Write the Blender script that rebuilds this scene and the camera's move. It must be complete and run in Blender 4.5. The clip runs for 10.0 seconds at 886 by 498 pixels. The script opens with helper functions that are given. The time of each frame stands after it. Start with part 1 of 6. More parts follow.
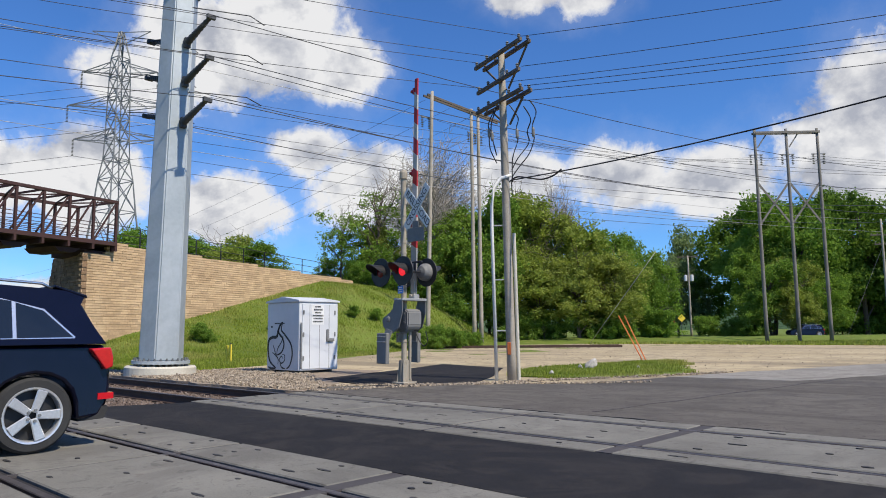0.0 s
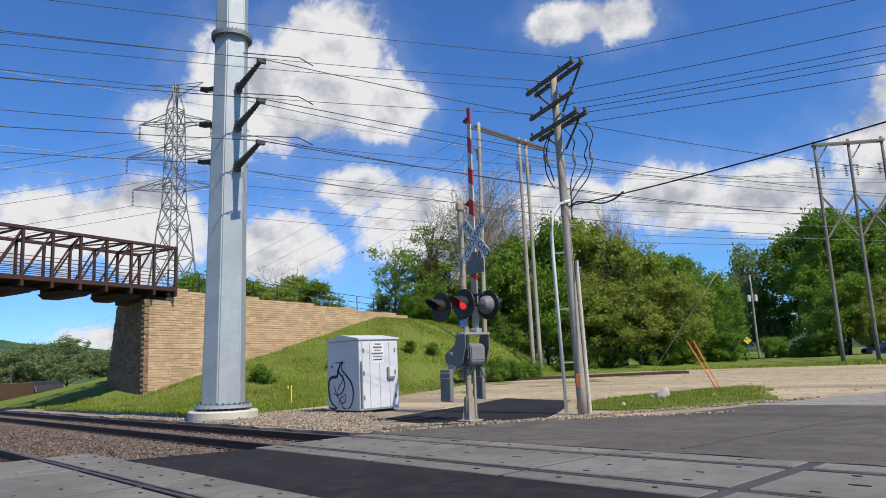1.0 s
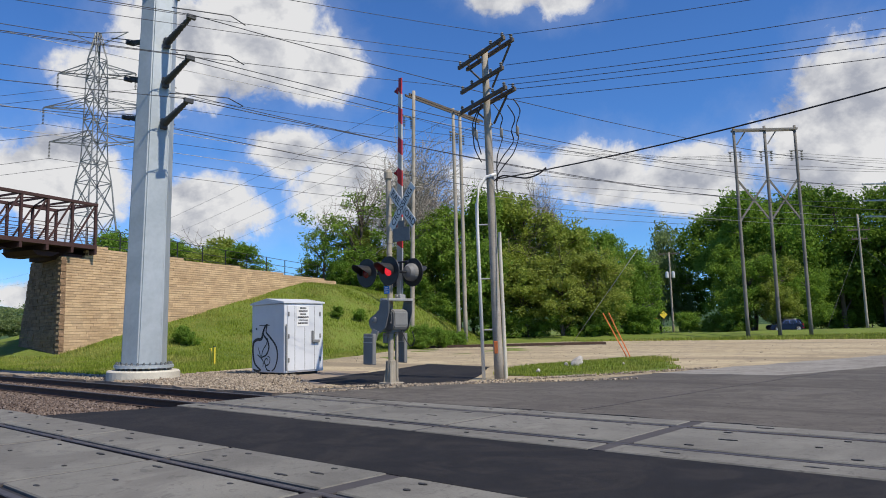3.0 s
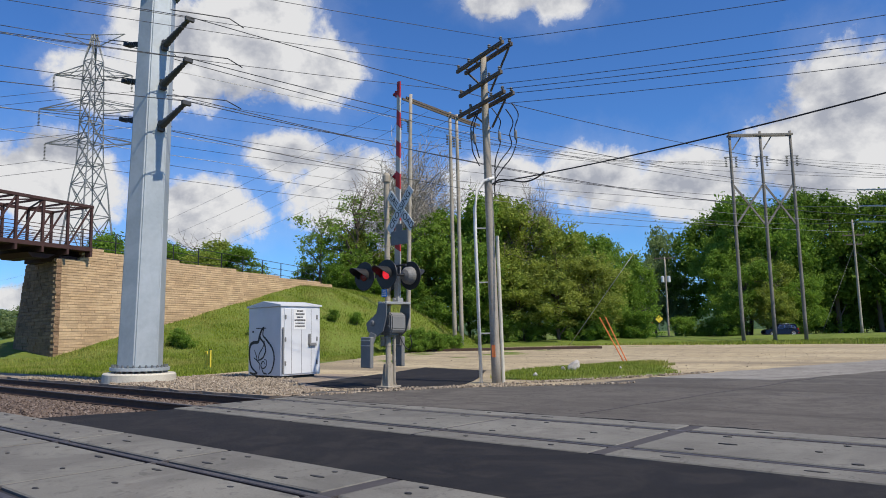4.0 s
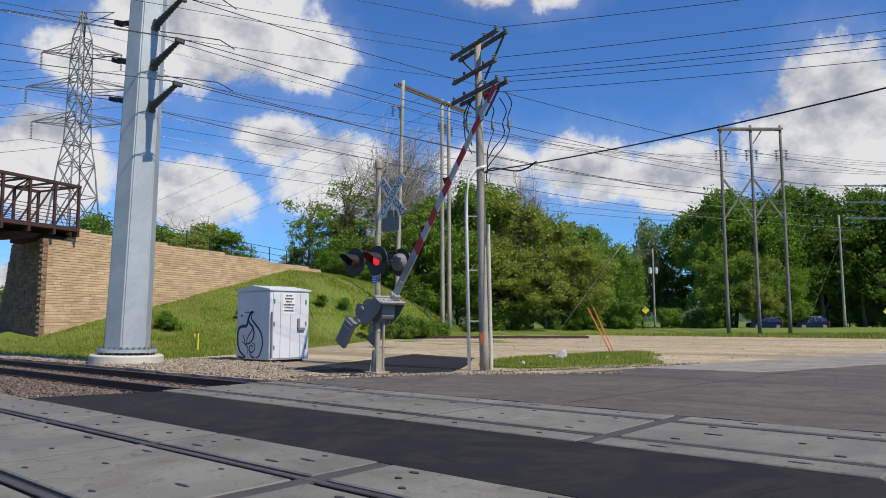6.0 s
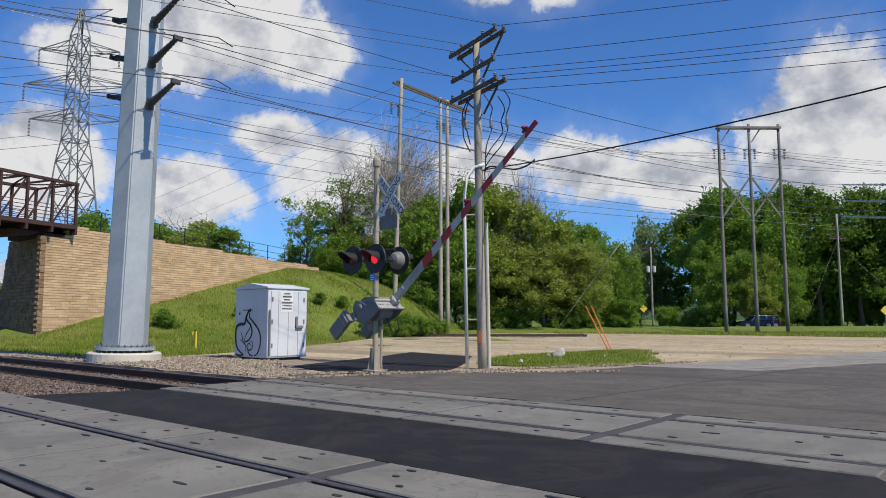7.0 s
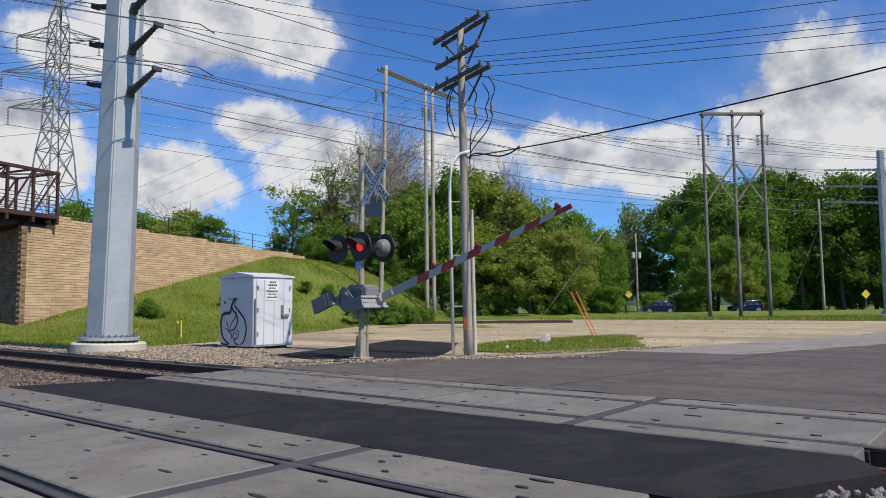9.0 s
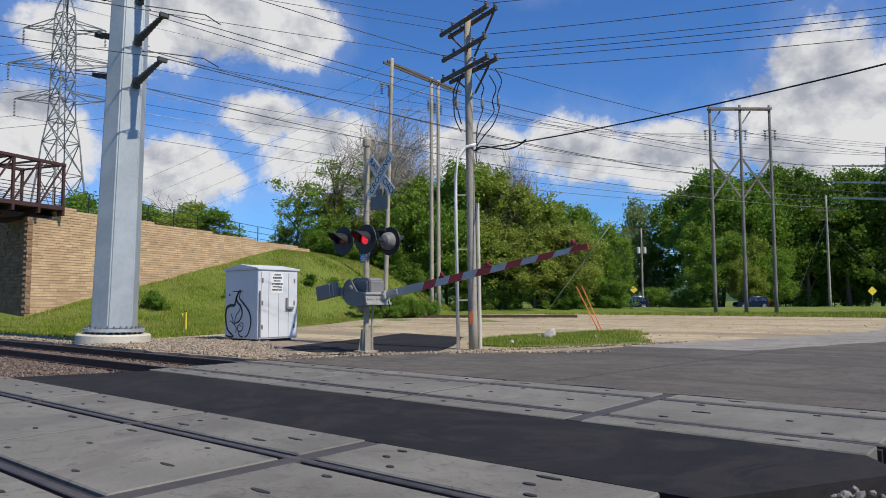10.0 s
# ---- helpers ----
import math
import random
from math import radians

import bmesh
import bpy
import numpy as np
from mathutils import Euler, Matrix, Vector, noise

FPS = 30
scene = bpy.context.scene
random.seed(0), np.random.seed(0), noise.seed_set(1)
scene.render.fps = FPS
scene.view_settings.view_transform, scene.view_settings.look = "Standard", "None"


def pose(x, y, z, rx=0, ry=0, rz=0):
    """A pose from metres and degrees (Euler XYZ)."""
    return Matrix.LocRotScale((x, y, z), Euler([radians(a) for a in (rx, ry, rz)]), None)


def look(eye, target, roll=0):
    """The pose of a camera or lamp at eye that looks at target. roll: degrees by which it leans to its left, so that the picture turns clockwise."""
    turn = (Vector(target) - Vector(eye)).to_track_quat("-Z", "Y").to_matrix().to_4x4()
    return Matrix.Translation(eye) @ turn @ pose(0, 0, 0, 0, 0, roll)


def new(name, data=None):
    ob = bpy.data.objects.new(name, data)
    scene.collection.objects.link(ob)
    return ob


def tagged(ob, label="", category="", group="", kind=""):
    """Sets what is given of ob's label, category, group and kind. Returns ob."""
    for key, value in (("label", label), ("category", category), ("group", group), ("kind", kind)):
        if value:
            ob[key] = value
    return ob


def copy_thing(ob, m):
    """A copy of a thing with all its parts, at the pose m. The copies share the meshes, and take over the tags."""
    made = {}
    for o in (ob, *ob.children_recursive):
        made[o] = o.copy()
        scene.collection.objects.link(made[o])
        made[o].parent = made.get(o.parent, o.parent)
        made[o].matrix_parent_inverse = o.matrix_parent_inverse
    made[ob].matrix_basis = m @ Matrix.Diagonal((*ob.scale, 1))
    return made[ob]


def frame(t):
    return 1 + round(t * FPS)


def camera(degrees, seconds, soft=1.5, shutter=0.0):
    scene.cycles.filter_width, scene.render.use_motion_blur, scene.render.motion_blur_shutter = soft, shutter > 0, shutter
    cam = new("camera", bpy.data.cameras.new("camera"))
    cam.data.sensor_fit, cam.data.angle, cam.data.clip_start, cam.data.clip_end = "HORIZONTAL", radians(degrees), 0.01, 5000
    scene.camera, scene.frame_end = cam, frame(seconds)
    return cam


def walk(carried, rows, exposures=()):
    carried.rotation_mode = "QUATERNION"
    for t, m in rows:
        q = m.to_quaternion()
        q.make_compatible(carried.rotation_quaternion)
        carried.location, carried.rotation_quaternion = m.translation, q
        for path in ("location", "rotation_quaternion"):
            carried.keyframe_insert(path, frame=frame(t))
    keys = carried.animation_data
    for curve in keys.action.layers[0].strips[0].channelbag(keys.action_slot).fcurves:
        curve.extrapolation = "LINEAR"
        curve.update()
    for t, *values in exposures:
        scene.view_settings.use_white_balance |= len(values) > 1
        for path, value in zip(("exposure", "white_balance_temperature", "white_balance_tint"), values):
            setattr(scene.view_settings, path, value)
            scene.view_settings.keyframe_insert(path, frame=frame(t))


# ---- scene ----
cam = camera(64.0, 10.0, soft=0.95)
PATH = [
    (0, (3.853, -6.776, 1.195), (2.488, -5.333, 1.426), -0.6),
    (0.5, (3.761, -6.745, 1.184), (2.304, -5.398, 1.434), -1.7),
    (1, (3.386, -6.597, 1.266), (1.931, -5.262, 1.59), -2.7),
    (1.5, (3.629, -6.879, 1.209), (2.319, -5.399, 1.516), -1.3),
    (2, (3.693, -6.888, 1.21), (2.392, -5.388, 1.448), -2.3),
    (2.5, (3.734, -6.864, 1.226), (2.422, -5.372, 1.453), -1.5),
    (3, (3.774, -6.809, 1.2), (2.445, -5.332, 1.429), -1.4),
    (4.5, (3.7, -6.856, 1.195), (2.393, -5.36, 1.432), -0.8),
    (5, (3.679, -6.86, 1.189), (2.391, -5.345, 1.406), -0.2),
    (5.5, (3.71, -6.886, 1.193), (2.41, -5.379, 1.399), -0.2),
    (7, (3.72, -6.887, 1.199), (2.425, -5.376, 1.397), -0.1),
    (7.5, (3.733, -6.883, 1.2), (2.43, -5.378, 1.395), -0.1),
    (8, (3.724, -6.882, 1.195), (2.43, -5.369, 1.388), -0.5),
    (8.5, (3.731, -6.879, 1.192), (2.461, -5.344, 1.377), -0.3),
    (9, (3.741, -6.883, 1.188), (2.473, -5.344, 1.351), -0.6),
    (9.5, (3.74, -6.874, 1.186), (2.457, -5.347, 1.333), -0.4),
    (10, (3.67, -6.825, 1.185), (2.391, -5.294, 1.331), -0.2),
]
walk(cam, [(t, look(eye, target, roll)) for t, eye, target, roll in PATH], exposures=[(0, 0.07), (2, -0.01), (5, -0.06), (10, -0.09)])

# ---- sky and sun ----
SUN_AZ, SUN_EL = radians(1), radians(51)     # towards the sun: east
sun = new("sun", bpy.data.lights.new("sun", "SUN"))
sun.data.energy, sun.data.angle, sun.data.color = 5.2, radians(0.53), (1.0, 0.91, 0.76)
to_sun = Vector((math.cos(SUN_AZ) * math.cos(SUN_EL), math.sin(SUN_AZ) * math.cos(SUN_EL), math.sin(SUN_EL)))
sun.matrix_world = look((0, 0, 60), Vector((0, 0, 60)) - to_sun)


class Nodes:
    """Short names for building a node tree."""

    def __init__(self, tree):
        self.tree = tree
        tree.nodes.clear()

    def add(self, kind):
        return self.tree.nodes.new(kind)

    def put(self, socket, value):
        if isinstance(value, bpy.types.NodeSocket):
            self.tree.links.new(value, socket)
        elif isinstance(value, tuple) and len(value) == 3 and socket.type == "RGBA":
            socket.default_value = (*value, 1)
        else:
            socket.default_value = value

    def math(self, op, a, b=0.0, c=0.0, clamp=False):
        node = self.add("ShaderNodeMath")
        node.operation, node.use_clamp = op, clamp
        for socket, value in zip(node.inputs, (a, b, c)):
            self.put(socket, value)
        return node.outputs[0]

    def ramp(self, x, low, high, a=0.0, b=1.0):
        node = self.add("ShaderNodeMapRange")
        node.interpolation_type = "SMOOTHSTEP"
        for n, value in enumerate((x, low, high, a, b)):
            self.put(node.inputs[n], value)
        return node.outputs[0]

    def noise(self, vector, scale, detail=4.0, rough=0.55, warp=0.0):
        node = self.add("ShaderNodeTexNoise")
        if vector is not None:
            self.put(node.inputs["Vector"], vector)
        for key, value in (("Scale", scale), ("Detail", detail), ("Roughness", rough), ("Distortion", warp)):
            node.inputs[key].default_value = value
        return node.outputs["Fac"]

    def mix(self, f, a, b, blend="MIX"):
        node = self.add("ShaderNodeMix")
        node.data_type, node.blend_type = "RGBA", blend
        self.put(node.inputs[0], f), self.put(node.inputs[6], a), self.put(node.inputs[7], b)
        return node.outputs[2]

    def scaled(self, vector, s, shift=(0, 0, 0)):
        node = self.add("ShaderNodeMapping")
        self.put(node.inputs[0], vector)
        node.inputs[3].default_value, node.inputs[1].default_value = s, shift
        return node.outputs[0]


# cumulus clouds: azimuth and height of each heap in degrees, and its half width and half height
CLOUDS = [
    (153, 21.5, 5.5, 5.5), (147, 23.5, 6.5, 6.0), (141.5, 20.8, 3.6, 3.6), (158, 18.5, 4.0, 2.6),
    (161, 11.2, 6.0, 4.4), (151, 9.6, 5.0, 3.2), (167, 10.5, 5.0, 3.6),
    (144, 14.6, 3.6, 2.6), (140, 11.8, 5.0, 3.8), (135.5, 9.0, 3.4, 3.0),
    (127.5, 12.2, 4.6, 3.0), (119, 11.8, 4.8, 3.2), (112, 11.0, 5.6, 3.0), (103, 11.5, 6.0, 4.5),
    (100.5, 15.5, 4.5, 4.5), (96, 13.0, 6.0, 6.0), (126, 26.2, 4.4, 1.8), (121, 25.6, 3.6, 2.2), (161, 3.0, 6.0, 1.6),
]
world = bpy.data.worlds.new("world")
scene.world = world
world.use_nodes = True
w = Nodes(world.node_tree)
sky = w.add("ShaderNodeTexSky")
sky.sky_type, sky.sun_disc, sky.sun_elevation, sky.sun_rotation = "NISHITA", False, SUN_EL, radians(90) - SUN_AZ
sky.air_density, sky.dust_density, sky.ozone_density, sky.altitude = 1.0, 0.0, 2.6, 200
way = w.add("ShaderNodeTexCoord").outputs["Generated"]
split = w.add("ShaderNodeSeparateXYZ")
w.put(split.inputs[0], way)
azim = w.math("DEGREES", w.math("ARCTAN2", split.outputs[1], split.outputs[0]))
elev = w.math("DEGREES", w.math("ARCSINE", split.outputs[2]))
heap = None
for az0, el0, ra, re in CLOUDS:
    u = w.math("MULTIPLY", w.math("SUBTRACT", azim, az0), 1 / ra)
    v = w.math("MULTIPLY", w.math("SUBTRACT", elev, el0), 1 / re)
    one = w.math("SUBTRACT", 1.0, w.math("SQRT", w.math("ADD", w.math("MULTIPLY", u, u), w.math("MULTIPLY", v, v))))
    heap = one if heap is None else w.math("SMOOTH_MAX", heap, one, 0.15)
# outside the stretch that is seen the same sort of sky goes on by chance
away = w.ramp(w.math("ABSOLUTE", w.math("SUBTRACT", azim, 131.0)), 38.0, 52.0)
high = w.ramp(elev, 29.0, 36.0)
chance = w.math("MULTIPLY", w.math("SUBTRACT", w.noise(way, 3.2, 3.0), 0.64), 5.0)
chance = w.math("SUBTRACT", chance, w.math("MULTIPLY", w.math("SUBTRACT", 1.0, w.math("MAXIMUM", away, high)), 6.0))
heap = w.math("MAXIMUM", w.math("MULTIPLY", heap, 1.45), chance)
fluff = w.math("SUBTRACT", w.noise(way, 8.0, 10.0, 0.62, 0.25), 0.5)
curls = w.math("SUBTRACT", w.noise(way, 30.0, 8.0, 0.66, 0.4), 0.5)
field = w.math("ADD", heap, w.math("ADD", w.math("MULTIPLY", fluff, 2.2), w.math("MULTIPLY", curls, 1.0)))
thick = w.ramp(field, -0.05, 0.50)
wisp = w.math("MULTIPLY", w.ramp(field, -0.9, 0.25), 0.11)
cover = w.math("MAXIMUM", thick, wisp)
# billows: bright on the side that faces the sun, grey where the heap is thick and turned away from it
puff = w.noise(w.scaled(way, (1, 1, 1.3)), 7.5, 9.0, 0.56, 0.15)
puff_sun = w.noise(w.scaled(way, (1, 1, 1.3), (0.008, 0.016, 0.036)), 7.5, 9.0, 0.56, 0.15)
relief = w.math("MULTIPLY", w.math("SUBTRACT", puff_sun, puff), 6.0)
grey = w.math("ADD", w.math("MULTIPLY", w.ramp(field, 0.45, 1.7), 0.62), relief, clamp=True)
cloud_colour = w.mix(w.math("MULTIPLY", grey, 1.0, clamp=True), (8.9, 8.9, 9.0), (4.55, 4.8, 5.55))
blue = w.mix(1.0, sky.outputs[0], (0.585, 1.03, 1.63), "MULTIPLY")
shell = w.add("ShaderNodeBackground")
w.put(shell.inputs[0], w.mix(cover, blue, cloud_colour))
shell.inputs[1].default_value = 0.089
w.put(w.add("ShaderNodeOutputWorld").inputs[0], shell.outputs[0])


# ---- materials ----
def material(name, rough=0.7, metal=0.0, bump=0.0, bump_scale=30.0, coat=0.0):
    """A principled material and its node helper; the colour is set by paint()."""
    mat = bpy.data.materials.new(name)
    mat.use_nodes = True
    n = Nodes(mat.node_tree)
    out = n.add("ShaderNodeOutputMaterial")
    bsdf = n.add("ShaderNodeBsdfPrincipled")
    bsdf.inputs["Roughness"].default_value, bsdf.inputs["Metallic"].default_value = rough, metal
    bsdf.inputs["Coat Weight"].default_value = coat
    n.put(out.inputs[0], bsdf.outputs[0])
    n.bsdf, n.place = bsdf, n.add("ShaderNodeTexCoord").outputs["Object"]
    if bump:
        node = n.add("ShaderNodeBump")
        node.inputs["Strength"].default_value, node.inputs["Distance"].default_value = 1.0, bump
        n.put(node.inputs["Height"], n.noise(n.place, bump_scale, 6.0, 0.65))
        n.put(bsdf.inputs["Normal"], node.outputs[0])
    return mat, n


def plain(name, a, b, rough=0.7, metal=0.0, scale=3.0, fine=40.0, bump=0.0, spots=None, coat=0.0, vary=0.0, low=0.35, high=0.65, grain=0.35, stain=None, islands=0.0):
    """Two tones in patches, finer grain over them, and now and then spots of a third."""
    mat, n = material(name, rough, metal, bump, fine, coat)
    colour = n.mix(n.ramp(n.noise(n.place, scale, 5.0, 0.6, 0.4), low, high), a, b)
    colour = n.mix(grain, colour, n.mix(n.noise(n.place, fine, 3.0), tuple(0.45 * v for v in a), tuple(min(1, 1.5 * v) for v in b)))
    if spots:
        colour = n.mix(n.ramp(n.noise(n.place, scale * 4, 6.0, 0.7), 0.6, 0.72), colour, spots)
    if stain:
        blots = n.ramp(n.noise(n.place, 0.55, 9.0, 0.72, 1.6), 0.44, 0.60)
        colour = n.mix(n.math("MULTIPLY", blots, 0.55), colour, stain)
        scuffs = n.ramp(n.noise(n.place, 2.6, 8.0, 0.8, 2.5), 0.55, 0.60)
        colour = n.mix(n.math("MULTIPLY", scuffs, 0.6), colour, tuple(0.7 * v for v in stain))
    if vary:
        chance = n.add("ShaderNodeObjectInfo").outputs["Random"]
        colour = n.mix(1.0, colour, n.mix(chance, (1 - vary,) * 3, (1 + vary,) * 3), "MULTIPLY")
    if islands:
        piece = n.add("ShaderNodeNewGeometry").outputs["Random Per Island"]
        colour = n.mix(1.0, colour, n.mix(piece, (1 - islands,) * 3, (1 + islands,) * 3), "MULTIPLY")
    n.put(n.bsdf.inputs["Base Color"], colour)
    return mat


def ground_material(name, a, b, c, scale=0.35, grain=25.0, bump=0.02, bands=None, cracks=None, lane=(-36, 0.03, 0.13)):
    mat, n = material(name, 0.95, 0.0, bump, grain)
    n.bsdf.inputs["Specular IOR Level"].default_value = 0.2
    colour = n.mix(n.ramp(n.noise(n.place, scale, 6.0, 0.62, 0.5), 0.38, 0.62), a, b)
    colour = n.mix(n.ramp(n.noise(n.place, scale * 6, 5.0, 0.65), 0.5, 0.7), colour, c)
    colour = n.mix(0.45, colour, n.mix(n.noise(n.place, grain, 4.0, 0.7), tuple(v * 0.4 for v in a), tuple(v * 1.6 for v in a)))
    if bands:
        # long tracks that vehicles have worn
        turned = n.add("ShaderNodeMapping")
        turned.inputs["Rotation"].default_value = (0, 0, radians(lane[0]))
        turned.inputs["Scale"].default_value = (lane[1], lane[2], 1.0)
        n.put(turned.inputs[0], n.place)
        worn = n.ramp(n.noise(turned.outputs[0], 1.0, 6.0, 0.62, 0.6), 0.47, 0.64)
        colour = n.mix(n.math("MULTIPLY", worn, 0.75), colour, bands)
    if cracks:
        blots = n.ramp(n.noise(n.place, 0.8, 9.0, 0.74, 1.8), 0.45, 0.60)
        colour = n.mix(n.math("MULTIPLY", blots, 0.6), colour, cracks)
        thin = n.ramp(n.noise(n.place, 3.2, 9.0, 0.82, 3.0), 0.55, 0.60)
        colour = n.mix(n.math("MULTIPLY", thin, 0.7), colour, tuple(0.55 * v for v in cracks))
    n.put(n.bsdf.inputs["Base Color"], colour)
    return mat


GRASS = ground_material("grass", (0.105, 0.148, 0.023), (0.165, 0.215, 0.037), (0.215, 0.21, 0.07), 0.25, 9.0, 0.05)
GRAVEL = ground_material("gravel_lot", (0.43, 0.35, 0.22), (0.53, 0.445, 0.30), (0.29, 0.24, 0.16), 0.16, 22.0, 0.02, bands=(0.21, 0.17, 0.118), cracks=(0.24, 0.20, 0.145), lane=(-36, 0.05, 0.3))
BALLAST = ground_material("ballast", (0.12, 0.082, 0.06), (0.16, 0.115, 0.088), (0.06, 0.043, 0.033), 0.6, 28.0, 0.04)
SHOULDER = ground_material("shoulder_stone", (0.27, 0.215, 0.16), (0.34, 0.28, 0.22), (0.17, 0.13, 0.10), 0.6, 18.0, 0.03)
ROAD = ground_material("old_asphalt", (0.105, 0.096, 0.087), (0.15, 0.137, 0.122), (0.08, 0.073, 0.066), 0.22, 60.0, 0.004, bands=(0.062, 0.056, 0.051), cracks=(0.072, 0.065, 0.06), lane=(-9, 0.05, 0.75))
PALE = ground_material("worn_asphalt", (0.25, 0.235, 0.215), (0.30, 0.285, 0.26), (0.2, 0.19, 0.17), 0.3, 60.0, 0.004, cracks=(0.16, 0.148, 0.13))
BLACKTOP = ground_material("new_asphalt", (0.014, 0.014, 0.0165), (0.019, 0.019, 0.022), (0.027, 0.026, 0.028), 0.5, 90.0, 0.004, cracks=(0.034, 0.031, 0.031))
WATER = plain("river_water", (0.10, 0.13, 0.15), (0.16, 0.19, 0.2), 0.15, bump=0.02, fine=2.0)
CONCRETE = plain("crossing_concrete", (0.132, 0.127, 0.111), (0.19, 0.183, 0.16), 0.85, scale=0.7, fine=45.0, bump=0.003, spots=(0.125, 0.112, 0.095), vary=0.08, stain=(0.105, 0.097, 0.086))
FOOTING = plain("footing_concrete", (0.46, 0.43, 0.36), (0.56, 0.53, 0.45), 0.85, bump=0.004)
RUBBER = plain("flangeway_rubber", (0.018, 0.017, 0.018), (0.03, 0.028, 0.028), 0.7, bump=0.002)
SEAM = plain("joint_seam", (0.045, 0.04, 0.042), (0.065, 0.058, 0.058), 0.8)
STEEL_RAIL = plain("rail_side_rust", (0.055, 0.032, 0.022), (0.085, 0.05, 0.034), 0.75, 0.2, bump=0.002)
RAIL_HEAD = plain("rail_head", (0.06, 0.05, 0.048), (0.12, 0.105, 0.10), 0.5, 0.5, scale=5.0)
TIE = plain("wooden_tie", (0.085, 0.06, 0.045), (0.13, 0.10, 0.08), 0.9, bump=0.01, fine=18.0, vary=0.2)
GALVANISED = plain("galvanised_steel", (0.33, 0.37, 0.395), (0.42, 0.46, 0.485), 0.5, 0.25, scale=0.9, fine=9.0, grain=0.16)
DARK_GALV = plain("weathered_galvanised", (0.15, 0.16, 0.165), (0.22, 0.23, 0.235), 0.55, 0.4, fine=20.0)
BLOCK = plain("tan_split_block", (0.42, 0.285, 0.165), (0.52, 0.37, 0.225), 0.95, scale=0.8, fine=7.0, bump=0.015, grain=0.35, islands=0.16)
# brown rock-faced block, darkened in colour for the front's shade
ROUGH_BLOCK = plain("shaded_rock_faced_block", (0.175, 0.105, 0.06), (0.27, 0.175, 0.105), 0.95, scale=1.5, fine=6.0, bump=0.06, grain=0.5, islands=0.2)
BRIDGE = plain("weathering_steel", (0.042, 0.018, 0.017), (0.062, 0.027, 0.025), 0.8, 0.1, scale=2.0, fine=30.0)
WOOD = plain("weathered_pole_wood", (0.255, 0.225, 0.185), (0.37, 0.335, 0.285), 0.9, scale=1.4, fine=24.0, bump=0.006, spots=(0.2, 0.175, 0.15))
OLD_WOOD = plain("grey_pole_wood", (0.14, 0.13, 0.118), (0.20, 0.188, 0.172), 0.9, scale=1.0, fine=20.0, bump=0.006)
DARK_WOOD = plain("creosoted_crossarm", (0.075, 0.06, 0.05), (0.12, 0.10, 0.085), 0.85, bump=0.004)
INK = plain("matt_black_lettering", (0.012, 0.012, 0.012), (0.02, 0.02, 0.02), 0.95)
DARK_INSULATOR = plain("dark_grey_polymer", (0.035, 0.036, 0.04), (0.06, 0.062, 0.066), 0.6)
BLACK = plain("black_paint", (0.012, 0.012, 0.013), (0.022, 0.022, 0.023), 0.5)
WIRE = plain("conductor", (0.05, 0.052, 0.056), (0.09, 0.09, 0.095), 0.5, 0.6)
CABLE = plain("black_cable", (0.01, 0.01, 0.011), (0.016, 0.016, 0.018), 0.6)
CABINET = plain("pale_grey_enamel", (0.56, 0.575, 0.60), (0.61, 0.625, 0.65), 0.45, scale=1.2, fine=8.0, coat=0.1, grain=0.06)
ALUMINIUM = plain("dull_aluminium", (0.34, 0.335, 0.32), (0.44, 0.43, 0.41), 0.5, 0.45, scale=3.0)
SIGNAL_GREY = plain("signal_grey_paint", (0.145, 0.145, 0.142), (0.19, 0.19, 0.185), 0.55, scale=2.0)
MAST_PAINT = plain("dirty_aluminium_paint", (0.27, 0.235, 0.18), (0.36, 0.32, 0.255), 0.65, 0.0, scale=3.0, spots=(0.15, 0.115, 0.08))
WHITE = plain("white_paint", (0.68, 0.68, 0.66), (0.76, 0.76, 0.74), 0.55)
# the arm's white: greyer than the signs', with darker spots
ARM_WHITE = plain("greyed_white_paint", (0.40, 0.385, 0.35), (0.52, 0.50, 0.46), 0.6, scale=4.0, spots=(0.3, 0.28, 0.25))
RED = plain("red_reflective", (0.36, 0.018, 0.022), (0.44, 0.03, 0.03), 0.45)
BARK = plain("bark", (0.085, 0.066, 0.05), (0.13, 0.105, 0.082), 0.95, bump=0.03, fine=8.0)
PVC = plain("white_conduit", (0.68, 0.67, 0.64), (0.76, 0.75, 0.72), 0.5)
YELLOW = plain("yellow_plastic", (0.72, 0.50, 0.03), (0.80, 0.58, 0.05), 0.5)
ORANGE = plain("orange_paint", (0.75, 0.16, 0.04), (0.82, 0.22, 0.06), 0.6)
STONE = plain("pale_stone", (0.34, 0.31, 0.28), (0.46, 0.43, 0.40), 0.9, bump=0.006, vary=0.25)
BLUE = plain("blue_plate", (0.03, 0.2, 0.72), (0.04, 0.25, 0.8), 0.45)


# ---- mesh helpers ----
def part(name, bm, mat, parent=None, label="", smooth=False):
    """One mesh object of a bmesh, under a thing or part."""
    bmesh.ops.recalc_face_normals(bm, faces=bm.faces)
    mesh = bpy.data.meshes.new(name)
    bm.to_mesh(mesh)
    bm.free()
    for m in mat if isinstance(mat, (list, tuple)) else (mat,):
        mesh.materials.append(m)
    if smooth:
        mesh.shade_smooth()
    ob = new(name, mesh)
    if parent:
        ob.parent = parent
    if label:
        ob["label"] = label
    return ob


def thing(name, at, label, category, turn=0.0, group="", kind=""):
    ob = new(name)
    ob.empty_display_size = 0.2
    ob.matrix_world = pose(*at, 0, 0, turn)
    return tagged(ob, label, category, group, kind)


